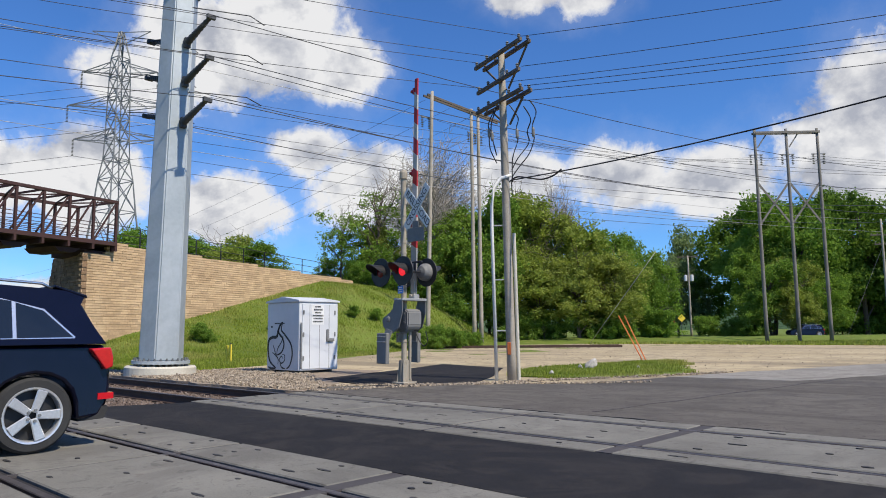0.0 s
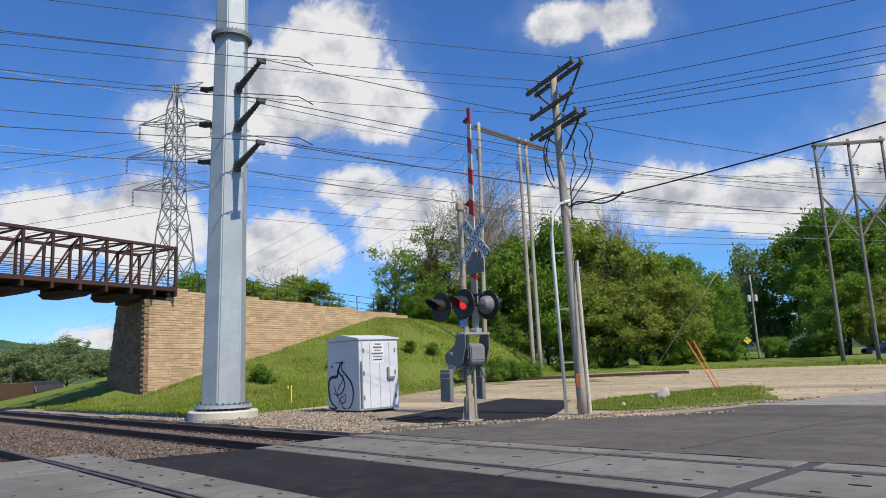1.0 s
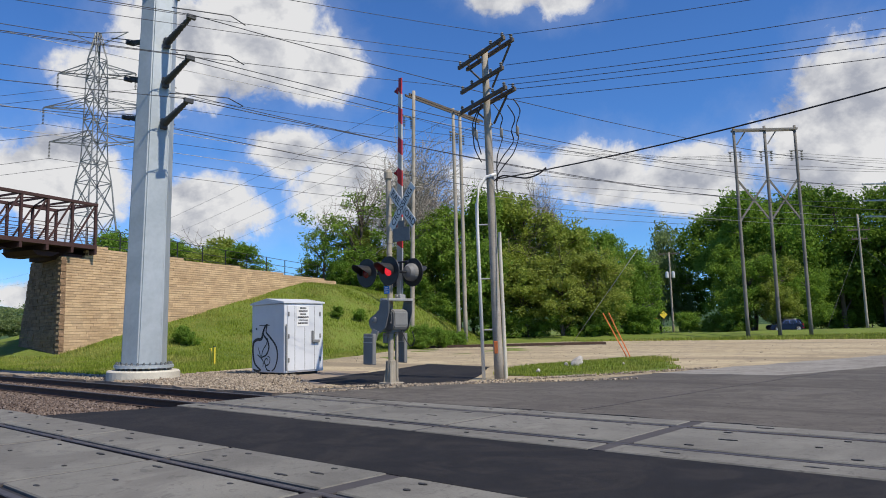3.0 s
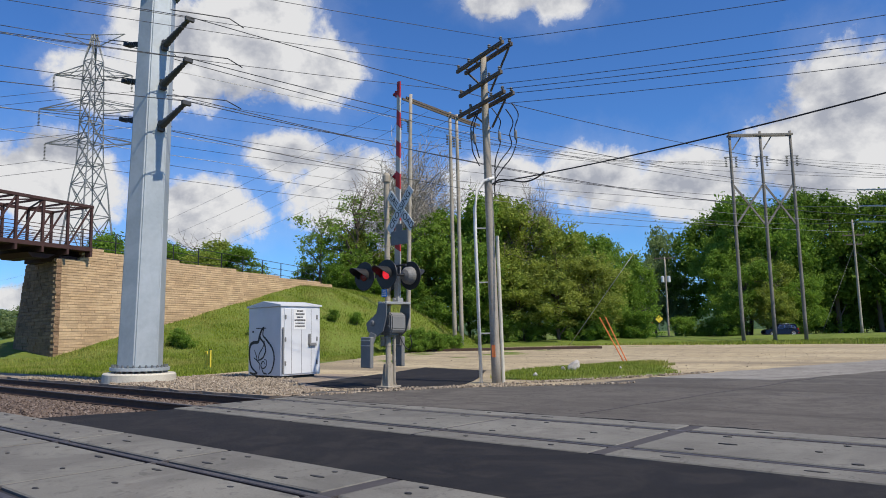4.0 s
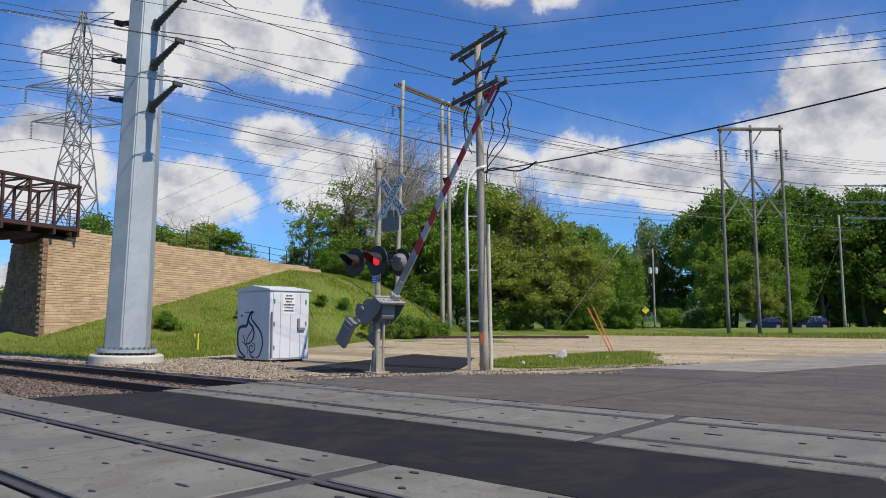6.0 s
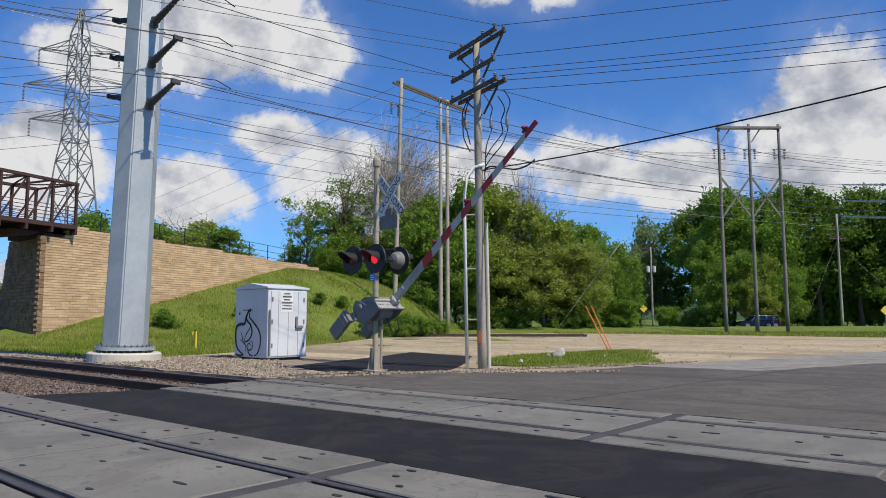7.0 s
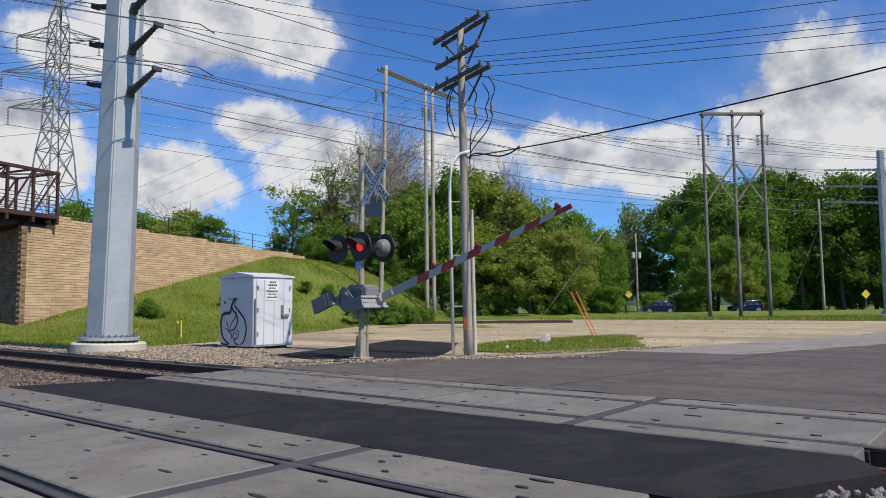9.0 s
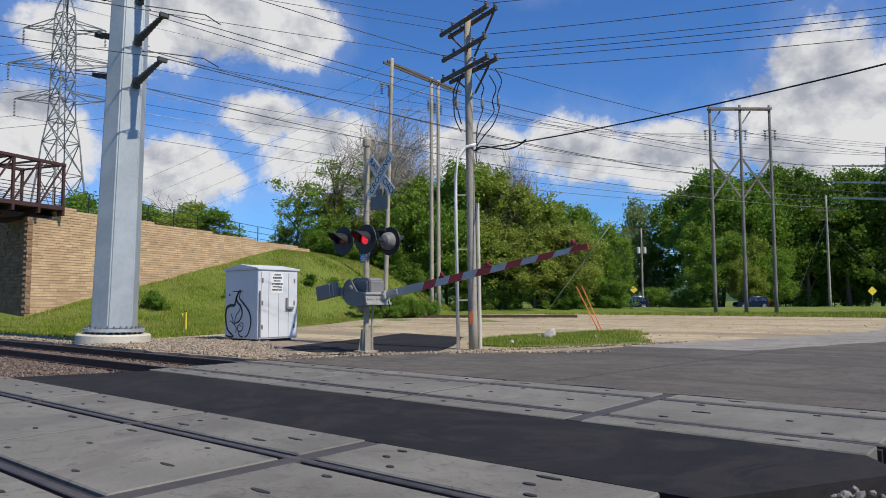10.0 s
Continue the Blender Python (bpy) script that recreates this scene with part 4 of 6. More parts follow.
def build_utility_pole():
    pole = thing("utility_pole", UTILITY, "weathered wooden utility pole with crossarms and cables", "utility pole")
    top = 8.35
    shaft("shaft", top, 0.12, 0.085, WOOD, pole, lean=(0.0, 0.0))
    for z, half, dy in ((8.22, 1.1, 0.13), (8.22, 1.1, -0.13), (7.5, 1.0, -0.14), (6.98, 1.08, 0.13), (6.98, 1.08, -0.13)):
        bm = bmesh.new()
        box(bm, (-half, dy - 0.04, z - 0.048), (half, dy + 0.04, z + 0.048), Matrix.Rotation(radians(-19), 4, "Z"), bevel=0.008)
        part("crossarm", bm, DARK_WOOD, pole, "dark creosoted crossarm")
        for k in range(4):
            u = half * (-0.92, -0.45, 0.45, 0.92)[k]
            bm = bmesh.new()
            lathe(bm, [(0.018, 0.06), (0.045, 0.085), (0.025, 0.105), (0.045, 0.13), (0.02, 0.16)], Matrix.Rotation(radians(-19), 4, "Z") @ Matrix.Translation((u, dy, z)), 10)
            part("insulator", bm, SIGNAL_GREY, pole, "small grey insulator")
    for side in (-1, 1):
        bm = bmesh.new()
        m = Matrix.Rotation(radians(-19), 4, "Z")
        beam(bm, m @ Vector((side * 0.95, 0.14, 8.16)), m @ Vector((side * 0.05, 0.16, 7.35)), 0.04)
        beam(bm, m @ Vector((side * 0.7, 0.14, 6.92)), m @ Vector((side * 0.05, 0.16, 6.4)), 0.04)
        part("brace", bm, DARK_WOOD, pole)
    bm = bmesh.new()
    beam(bm, (0.14, 0.09, 0), (0.14, 0.09, 3.6), 0.045, sides=10)
    part("riser", bm, FOOTING, pole, "pale grey plastic riser on the pole")
    tube("conduit", [(-0.24, -0.30, 0.0), (-0.24, -0.30, 3.75), (-0.23, -0.30, 4.3), (-0.16, -0.26, 4.75), (-0.02, -0.14, 5.0), (0.18, 0.02, 5.06)], 0.042, PVC, pole, "white conduit with a curved top", 8)
    for z in (1.2, 2.45, 3.8):
        bm = bmesh.new()
        beam(bm, (-0.24, -0.30, z), (-0.06, -0.11, z), 0.018, sides=6)
        part("bracket", bm, ALUMINIUM, pole)
    # cables that hang from the crossarms and run down the pole
    loops = [
        [(0.62, 0.3, 6.95), (0.72, 0.42, 6.66), (0.6, 0.4, 6.3), (0.62, 0.44, 6.0), (0.5, 0.36, 5.6), (0.3, 0.22, 5.3), (0.14, 0.1, 5.0), (0.14, 0.08, 4.6)],
        [(0.5, 0.2, 6.8), (0.56, 0.4, 6.5), (0.44, 0.4, 6.2), (0.46, 0.42, 5.9), (0.26, 0.2, 5.5), (0.13, 0.1, 5.2)],
        [(-0.35, 0.1, 6.9), (-0.4, -0.1, 6.5), (-0.28, -0.24, 6.2), (-0.3, -0.2, 5.8), (-0.15, -0.13, 5.4)],
        [(0.12, 0.12, 6.9), (0.3, 0.22, 6.55), (0.22, 0.24, 6.3), (0.26, 0.24, 6.0), (0.15, 0.13, 5.5), (0.15, 0.1, 4.9)],
        [(-0.12, -0.13, 6.8), (-0.24, -0.2, 6.4), (-0.2, -0.2, 6.0), (-0.14, -0.14, 5.6)],
    ]
    for pts in loops:
        tube("cable", rounded(pts), 0.015, CABLE, pole, "black cable loop")
    for x, y, z in ((-0.29, -0.23, 6.2), (0.24, 0.24, 6.15), (0.61, 0.42, 6.15), (-0.22, -0.2, 6.1)):
        bm = bmesh.new()
        lathe(bm, [(0.02, z - 0.13), (0.04, z - 0.08), (0.04, z + 0.08), (0.02, z + 0.13)], Matrix.Translation((x, y, 0)), 8)
        part("fuse_cutout", bm, SIGNAL_GREY, pole)
    bm = bmesh.new()
    box(bm, (-0.05, -0.148, 0.62), (0.04, -0.12, 0.92), pose(0, 0, 0, 0, 0, 20), bevel=0.01)
    part("orange_mark", bm, ORANGE, pole, "orange paint mark")
    # the pole leans a little
    pole.matrix_world = Matrix.Translation(UTILITY) @ Matrix.Rotation(-0.013, 4, Vector((-0.660, 0.751, 0)))
    return pole


build_utility_pole()


def frame_structure(feet, height, label, r0, r1, mat, arm_z, braces=True, over=0.5, far=0.0, lean=(0, 0)):
    """Wooden poles in a row that share a crossarm, with cross bracing."""
    base = Vector((*feet[0], 0))
    rig = thing("transmission_frame", base, label, "transmission frame")
    spots = [Vector((*f, 0)) - base for f in feet]
    for s in spots:
        shaft("post", height, r0, r1, mat, rig, at=s, lean=lean if s == spots[0] else (0, 0), sides=12)
    along = (spots[-1] - spots[0]).normalized()
    bm = bmesh.new()
    for off in (-0.22, 0.22):
        side = Vector((-along.y, along.x, 0)) * off
        beam(bm, spots[0] - along * over + side + Vector((0, 0, arm_z)), spots[-1] + along * (over + far) + side + Vector((0, 0, arm_z)), 0.11, 0.18)
    part("crossarm", bm, DARK_WOOD if far else mat, rig)
    if braces:
        for a, b in zip(spots, spots[1:]):
            for za, zb in ((arm_z - 4.4, arm_z - 8.2), (arm_z - 8.2, arm_z - 4.4)):
                bm = bmesh.new()
                beam(bm, a + Vector((0, 0, za)), b + Vector((0, 0, zb)), 0.10, 0.15)
                part("brace", bm, mat, rig)
            bm = bmesh.new()
            beam(bm, a + along * 0.2 + Vector((0, 0, arm_z - 1.3)), a.lerp(b, 0.4) + Vector((0, 0, arm_z)), 0.06, 0.1)
            part("knee", bm, mat, rig)
    for s in spots:
        for side in (-1, 1):
            p = s + along * (0.9 * side)
            bm = bmesh.new()
            for k in range(6):
                lathe(bm, [(0.03, arm_z - 2.0 - 0.15 * k), (0.13, arm_z - 2.04 - 0.15 * k), (0.03, arm_z - 2.1 - 0.15 * k)], Matrix.Translation(s + along * 0.45 * side), 8)
            beam(bm, s + Vector((0, 0, arm_z - 1.95)), s + along * 0.6 * side + Vector((0, 0, arm_z - 1.95)), 0.07)
            part("insulator", bm, SIGNAL_GREY, rig, "dark insulator string")
    return rig


H_FRAME = [(-18.0, 56.4), (-15.95, 58.2), (-13.95, 60.0)]
G_FRAME = [(-36.87, 34.33), (-37.3, 40.65), (-37.35, 41.65)]
frame_structure(H_FRAME, 18.6, "three-pole wooden transmission frame with cross braces", 0.17, 0.12, OLD_WOOD, 18.25, over=0.15)
frame_structure(G_FRAME, 21.3, "tall wooden three-pole line structure with crossarm", 0.2, 0.14, WOOD, 21.0, braces=False, over=0.0, far=3.4, lean=(0.42, 0.37))


# ---- trees ----
def leaf_material(name, a, b, warm):
    mat = bpy.data.materials.new(name)
    mat.use_nodes = True
    n = Nodes(mat.node_tree)
    out = n.add("ShaderNodeOutputMaterial")
    chance = n.add("ShaderNodeNewGeometry").outputs["Random Per Island"]
    whole = n.add("ShaderNodeObjectInfo").outputs["Random"]
    colour = n.mix(chance, a, b)
    colour = n.mix(n.math("MULTIPLY", whole, 0.55), colour, warm)
    soft, through_light = n.add("ShaderNodeBsdfDiffuse"), n.add("ShaderNodeBsdfTranslucent")
    n.put(soft.inputs[0], colour)
    n.put(through_light.inputs[0], n.mix(1.0, colour, (1.0, 1.1, 0.7), "MULTIPLY"))
    both = n.add("ShaderNodeMixShader")
    both.inputs[0].default_value = 0.46
    n.put(both.inputs[1], soft.outputs[0]), n.put(both.inputs[2], through_light.outputs[0])
    n.put(out.inputs[0], both.outputs[0])
    return mat


LEAF = leaf_material("leaves", (0.112, 0.21, 0.034), (0.225, 0.345, 0.064), (0.22, 0.31, 0.066))
LEAF_SPRING = leaf_material("spring_leaves", (0.19, 0.25, 0.05), (0.33, 0.385, 0.088), (0.31, 0.335, 0.092))
# leaves of the far wood, its shade put into a darker colour
LEAF_SHADED = leaf_material("shaded_leaves", (0.085, 0.155, 0.028), (0.165, 0.265, 0.05), (0.175, 0.25, 0.055))
TWIG = plain("pale_twigs", (0.30, 0.27, 0.235), (0.38, 0.35, 0.31), 0.95)
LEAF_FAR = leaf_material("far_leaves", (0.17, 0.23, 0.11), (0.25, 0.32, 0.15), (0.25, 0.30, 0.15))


def foliage(name, clumps, per, size, mat, parent, rng):
    """Many small leaf sprays, gathered round clump centres."""
    centres = np.repeat(np.array([c[:3] for c in clumps]), per, 0)
    reach = np.repeat(np.array([c[3] for c in clumps]), per)
    n = len(centres)
    d = rng.normal(size=(n, 3))
    d /= np.linalg.norm(d, axis=1)[:, None]
    place = centres + d * (reach * rng.random(n) ** 0.45 * np.where(rng.random(n) < 0.3, 1.75, 1.0))[:, None] * (1, 1, 0.8)
    a = rng.normal(size=(n, 3))
    a[:, 2] *= 0.6
    a /= np.linalg.norm(a, axis=1)[:, None]
    b = np.cross(a, rng.normal(size=(n, 3)))
    b /= np.linalg.norm(b, axis=1)[:, None]
    s = size * rng.uniform(0.5, 1.3, n)[:, None]
    corners = np.stack([place - a * s, place + b * s * 0.55, place + a * s, place - b * s * 0.55], 1).reshape(-1, 3)
    mesh = bpy.data.meshes.new(name)
    mesh.from_pydata(corners.tolist(), [], np.arange(4 * n).reshape(-1, 4).tolist())
    mesh.materials.append(mat)
    ob = new(name, mesh)
    ob.parent = parent
    return ob


def branches(out, start, way, length, radius, depth, rng, spread=0.6):
    """Limbs that fork into finer ones; collects them as tapered pieces."""
    pts = [np.array(start, float)]
    way = np.array(way, float)
    for k in range(3):
        way = way + rng.normal(size=3) * 0.16 + (0, 0, 0.06)
        way /= np.linalg.norm(way)
        pts.append(pts[-1] + way * length / 3)
        out.append((*pts[-2], *pts[-1], radius * (1 - 0.22 * k), radius * (1 - 0.22 * (k + 1))))
    if depth:
        for k in range(3 + (depth > 1)):
            fork = way + rng.normal(size=3) * spread
            branches(out, pts[rng.integers(1, 4)], fork / np.linalg.norm(fork), length * rng.uniform(0.55, 0.8), max(0.026, radius * 0.45), depth - 1, rng, spread)


def limb_mesh(name, pieces, mat, parent):
    """All limbs and twigs of a tree as three-sided tapered bars in one mesh."""
    p = np.array(pieces)
    a, b, r0, r1 = p[:, :3], p[:, 3:6], p[:, 6:7], p[:, 7:8]
    d = (b - a) / np.linalg.norm(b - a, axis=1)[:, None]
    u = np.cross(d, np.where(np.abs(d[:, 2:3]) < 0.9, (0, 0, 1), (1, 0, 0)))
    u /= np.linalg.norm(u, axis=1)[:, None]
    v = np.cross(d, u)
    rings = [base + r * (math.cos(t) * u + math.sin(t) * v) for base, r in ((a, r0), (b, r1)) for t in (0.0, 2.094, 4.189)]
    corners = np.stack(rings, 1).reshape(-1, 3)
    faces = (np.array([(0, 1, 4, 3), (1, 2, 5, 4), (2, 0, 3, 5)])[None] + 6 * np.arange(len(p))[:, None, None]).reshape(-1, 4)
    mesh = bpy.data.meshes.new(name)
    mesh.from_pydata(corners.tolist(), [], faces.tolist())
    mesh.materials.append(mat)
    ob = new(name, mesh)
    ob.parent = parent
    return ob


def make_tree(seed, height, width, low, mat, label, density=1.0, size=0.30, bare=0.0, name="tree", bark=None):
    """A tree of unit place: tapered trunk with limbs, and a crown of leaf clumps with gaps."""
    rng = np.random.default_rng(seed)
    tree = thing(name, (0, 0, -200), label, "tree" if name == "tree" else "bush")
    bm = bmesh.new()
    pts, p = [], Vector((0, 0, -0.4))
    for k in range(7):
        pts.append(p.copy())
        p = p + Vector((rng.normal() * 0.12, rng.normal() * 0.12, height * 0.13))
    r = 0.022 * height
    for k in range(6):
        beam(bm, pts[k], pts[k + 1], r * (1 - 0.13 * k), sides=8, r2=r * (1 - 0.13 * (k + 1)))
    clumps = []
    lobes = [(rng.uniform(-0.30, 0.30) * width, rng.uniform(-0.30, 0.30) * width, low + (height - low) * f, width * g) for f, g in ((0.25, 0.30), (0.35, 0.33), (0.5, 0.33), (0.62, 0.30), (0.75, 0.24), (0.86, 0.16), (0.45, 0.28), (0.15, 0.27))]
    total = int(230 * density)
    for k in range(total):
        lx, ly, lz, lr = lobes[rng.integers(len(lobes))]
        d = rng.normal(size=3)
        d /= np.linalg.norm(d)
        if d[2] < -0.3:
            d[2] *= 0.4
        q = rng.uniform(0.6, 1.08)
        x, y, z = lx + d[0] * lr * q, ly + d[1] * lr * q, lz + d[2] * lr * q * 0.9
        if z < 0.3 or z > height:
            continue
        clumps.append((x, y, z, rng.uniform(0.05, 0.10) * width))
    for k in range(16 if clumps else 0):
        c = Vector(clumps[rng.integers(len(clumps))][:3])
        j = min(5, max(1, int(c.z / (height * 0.15))))
        s = pts[j]
        mid = s.lerp(c, 0.5) + Vector((0, 0, 0.05 * height))
        beam(bm, s, mid, r * 0.35, sides=5, r2=r * 0.22)
        beam(bm, mid, c, r * 0.22, sides=5, r2=r * 0.06)
    if bare:
        twigs = []
        for k in range(int(14 * bare)):
            way = Vector((rng.normal() * 0.6, rng.normal() * 0.6, 1)).normalized()
            branches(twigs, pts[rng.integers(3, 7)], way, height * 0.24, r * 0.3, 2 if density else 3, rng)
        tagged(limb_mesh("branchwork", twigs, bark or BARK, tree), kind="stuff")
    part("trunk", bm, bark or BARK, tree)
    if density:
        foliage("crown", clumps, 85, size * 0.70, mat, tree, rng)
    return tree


RIGHT, AHEAD = Vector((0.751, 0.660, 0)), Vector((-0.660, 0.751, 0))


def plan(across, depth):
    """A spot by its distance along and across the line of sight from where the camera stands."""
    return Vector((3.74, -6.88, 0)) + AHEAD * depth + RIGHT * across


def plant(model, across, depth, height, turn, wide=1.0):
    p = plan(across, depth)
    z = ground_height(p.x, p.y)
    k = (height - (max(0.0, z) if height > 4.5 else 0.0)) / MODEL_HEIGHT[model.name]
    return copy_thing(model, pose(p.x, p.y, z, 0, 0, turn) @ Matrix.Diagonal((k * wide, k * wide, k, 1)))


BROAD = [make_tree(s, 15.0, 12.0, 2.5, LEAF, "broad leafy green tree at the edge of the lot") for s in (11, 12, 13)]
# broad trees again, with the wood's shade in their leaf colour
SHADED = [make_tree(s, 15.0, 12.0, 2.0, LEAF_SHADED, "tall far wood tree with shade put into its leaf colour") for s in (14, 15)]
SPRING = [make_tree(s, 13.0, 10.0, 1.8, LEAF_SPRING, "yellow-green spring tree with fine branches", 0.9, 0.26, 0.5) for s in (21, 22)]
OPEN = [make_tree(s, 15.0, 11.0, 3.5, LEAF, "open-crowned tree with gaps between its limbs", 0.30, 0.26, 0.7) for s in (31,)]
BARE = make_tree(41, 16.0, 12.0, 5.0, LEAF, "leafless grey tree with fine twigs", 0.0, 0.3, 3.4, bark=TWIG)
SHRUB = [make_tree(s, 4.0, 5.6, 0.0, LEAF, "dense low green bush", 0.75, 0.16, 0, "bush") for s in (51, 52)]
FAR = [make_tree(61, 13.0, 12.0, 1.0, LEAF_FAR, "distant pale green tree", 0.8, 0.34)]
MODEL_HEIGHT = {}
for model_list, h in ((BROAD, 15.0), (SHADED, 15.0), (SPRING, 13.0), (OPEN, 15.0), ([BARE], 16.0), (SHRUB, 4.0), (FAR, 13.0)):
    for model in model_list:
        MODEL_HEIGHT[model.name] = h

# across, depth, height, model, width
STAND = [
    (-12.6, 70, 13.2, OPEN[0], 0.9), (-9.4, 72, 16.4, OPEN[0], 1.2), (-9.6, 74, 12.6, SPRING[1], 0.75), (-4.6, 74, 17.8, BARE, 1.05), (-3.4, 78, 17.0, BARE, 0.9),
    (-12.2, 75, 9.6, BROAD[2], 1.2), (-7.4, 76, 11.2, BROAD[1], 1.1), (-4.2, 75, 10.8, SPRING[1], 1.3), (-8.4, 71, 8.6, BROAD[0], 1.2), (-2.2, 72, 11.4, SPRING[0], 1.1), (-15.0, 73, 8.8, BROAD[1], 0.9), (-5.4, 72, 8.4, SPRING[0], 1.2),
    (0.2, 70, 14.0, BROAD[2], 0.85), (3.4, 70, 14.6, BROAD[0], 0.75), (4.6, 80, 16.5, SPRING[0], 0.8), (7.4, 72, 14.6, SPRING[1], 0.9),
    (9.6, 75, 14.2, BARE, 0.6), (11.2, 72, 12.4, SPRING[0], 0.95), (15.2, 73, 11.5, BROAD[1], 0.8), (18.6, 78, 11.5, BROAD[2], 0.8), (19.2, 76, 8.6, BROAD[0], 0.8),
    (6.6, 69, 9.2, SPRING[0], 1.1), (10.6, 68, 8.6, SPRING[1], 1.1), (14.0, 69, 8.2, SPRING[0], 1.1), (2.1, 70, 9.2, BROAD[0], 0.9),
    (33.6, 120, 13.0, FAR[0], 0.6), (36.6, 126, 19.0, FAR[0], 0.6), (28.5, 116, 9.5, SHADED[1], 1.0), (31.0, 132, 10.5, SHADED[0], 1.2), (36.5, 134, 11.5, SHADED[1], 1.2), (42.0, 132, 12.5, SHADED[0], 1.2), (56.0, 114, 9.0, SHADED[1], 1.4), (61.5, 113, 9.0, SHADED[0], 1.4), (67.0, 112, 9.0, SHADED[1], 1.4), (72.5, 111, 9.0, SHADED[0], 1.4), (78.0, 109, 9.0, SHADED[1], 1.4), (84.0, 107, 10.0, SHADED[0], 1.4),
    (40.8, 105, 14.0, BROAD[0], 0.8), (44.6, 106, 19.0, BROAD[2], 0.85), (47.5, 104, 21.0, BROAD[1], 0.8), (52.0, 106, 21.0, SHADED[0], 0.85),
    (57.5, 105, 21.5, SHADED[0], 0.85), (63.0, 104, 20.6, SHADED[1], 0.85), (68.5, 102, 20.0, SHADED[0], 0.85), (74.0, 101, 20.5, SHADED[0], 0.85), (80.0, 100, 21.0, SHADED[1], 0.9),
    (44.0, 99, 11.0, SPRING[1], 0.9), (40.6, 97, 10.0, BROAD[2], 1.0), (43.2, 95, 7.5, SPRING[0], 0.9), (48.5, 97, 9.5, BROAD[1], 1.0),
    (47.0, 116, 21.0, SHADED[1], 1.0), (54.0, 118, 22.0, SHADED[0], 1.0), (65.0, 117, 22.0, SHADED[0], 1.0), (76.0, 114, 22.0, SHADED[1], 1.0),
    (-37.5, 78, 13.4, BROAD[0], 0.8), (-33.8, 80, 12.6, BROAD[2], 0.9), (-28.6, 76, 11.6, BROAD[1], 1.2), (-25.6, 74, 11.3, SPRING[0], 1.3), (-22.6, 73, 10.4, BROAD[2], 1.3), (-31.0, 78, 11.8, BROAD[0], 1.0), (-27.0, 73, 10.6, BROAD[0], 1.3), (-24.0, 71, 10.0, SPRING[1], 1.4),
]
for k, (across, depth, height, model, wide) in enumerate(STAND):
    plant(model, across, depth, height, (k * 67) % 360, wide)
BUSHES = [(-9.4, 66, 2.4), (-4.4, 68, 2.8), (-1.6, 68, 3.2), (0.8, 68, 3.4), (-6.8, 66, 2.2), (7.2, 68, 3.0), (11.4, 69, 3.2), (14.6, 69, 3.2), (18.0, 69, 3.0), (18.2, 70, 2.4), (33.4, 100, 3.0), (20.6, 80, 3.2), (36.0, 99, 2.4), (-15.5, 41, 1.0), (-15.0, 40.5, 0.8), (3.7, 68, 3.2), (38.4, 98, 3.4), (47.0, 96, 3.0), (47.5, 98, 4.0), (-4.0, 49, 1.5), (-2.8, 50, 1.7), (-1.6, 50, 1.5), (-0.5, 51, 1.3), (0.4, 52, 1.1), (-12.2, 46, 0.9), (-10.6, 49, 0.9), (-8.4, 52, 0.8), (-6.8, 53, 0.9)] + [(52.0 + 3.6 * k, 108.5 - 0.2 * k, 4.6) for k in range(10)]
for k, (across, depth, height) in enumerate(BUSHES):
    plant(SHRUB[k % 2], across, depth, height, (k * 101) % 360, 1.1)


def grass_bank():
    """A low bank of grass between the lot and the far road."""
    bm = bmesh.new()
    cols = []
    for k in range(81):
        u = 0.0 + k
        rise = smooth(u, 0, 6) * (1 - smooth(u, 70, 80)) * (1 + 0.25 * noise.noise((u * 0.21, 3.0, 0)))
        cols.append([bm.verts.new(plan(u, d + 0.5 * noise.noise((u * 0.3, d, 0))) + Vector((0, 0, z * rise - 0.03))) for d, z in ((62.6, 0.0), (64.4, 0.14), (66.4, 0.38), (68.4, 0.52), (70.4, 0.46), (72.3, 0.0))])
    for a, b in zip(cols, cols[1:]):
        for k in range(5):
            bm.faces.new((a[k], b[k], b[k + 1], a[k + 1]))
    tagged(part("grass_bank", bm, GRASS, smooth=True), "low grassy bank beside the far road", "grass", kind="structure")


grass_bank()
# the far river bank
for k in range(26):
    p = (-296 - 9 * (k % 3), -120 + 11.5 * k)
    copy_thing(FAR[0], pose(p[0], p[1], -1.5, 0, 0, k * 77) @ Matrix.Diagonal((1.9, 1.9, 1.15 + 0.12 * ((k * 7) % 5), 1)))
for model in BROAD + SHADED + SPRING + OPEN + [BARE] + SHRUB + FAR:
    for o in (*model.children_recursive, model):
        bpy.data.objects.remove(o)


def far_hills():
    bm = bmesh.new()
    cols = []
    for k in range(121):
        a = radians(75 + 125 * k / 120)
        h = 50 + 18 * noise.noise((k * 0.09, 1.0, 0)) + 5 * noise.noise((k * 0.4, 5.0, 0))
        h *= 0.5 + 0.9 * smooth(math.degrees(a), 150, 185)
        c, s = math.cos(a), math.sin(a)
        cols.append([bm.verts.new((c * r, s * r, z)) for r, z in ((760, -4), (800, h * 0.5), (860, h * 0.9), (950, h), (1200, h * 0.4))])
    for a, b in zip(cols, cols[1:]):
        for k in range(4):
            bm.faces.new((a[k], b[k], b[k + 1], a[k + 1]))
    tagged(part("hills", bm, HILL, smooth=True), "distant wooded hills across the river", "hills", kind="structure")


HILL = ground_material("wooded_hill", (0.045, 0.085, 0.04), (0.07, 0.115, 0.05), (0.03, 0.06, 0.03), 0.012, 0.16, 3.0)
far_hills()


# ---- lattice tower ----
TOWER = (-98.0, 33.2, 0.0)


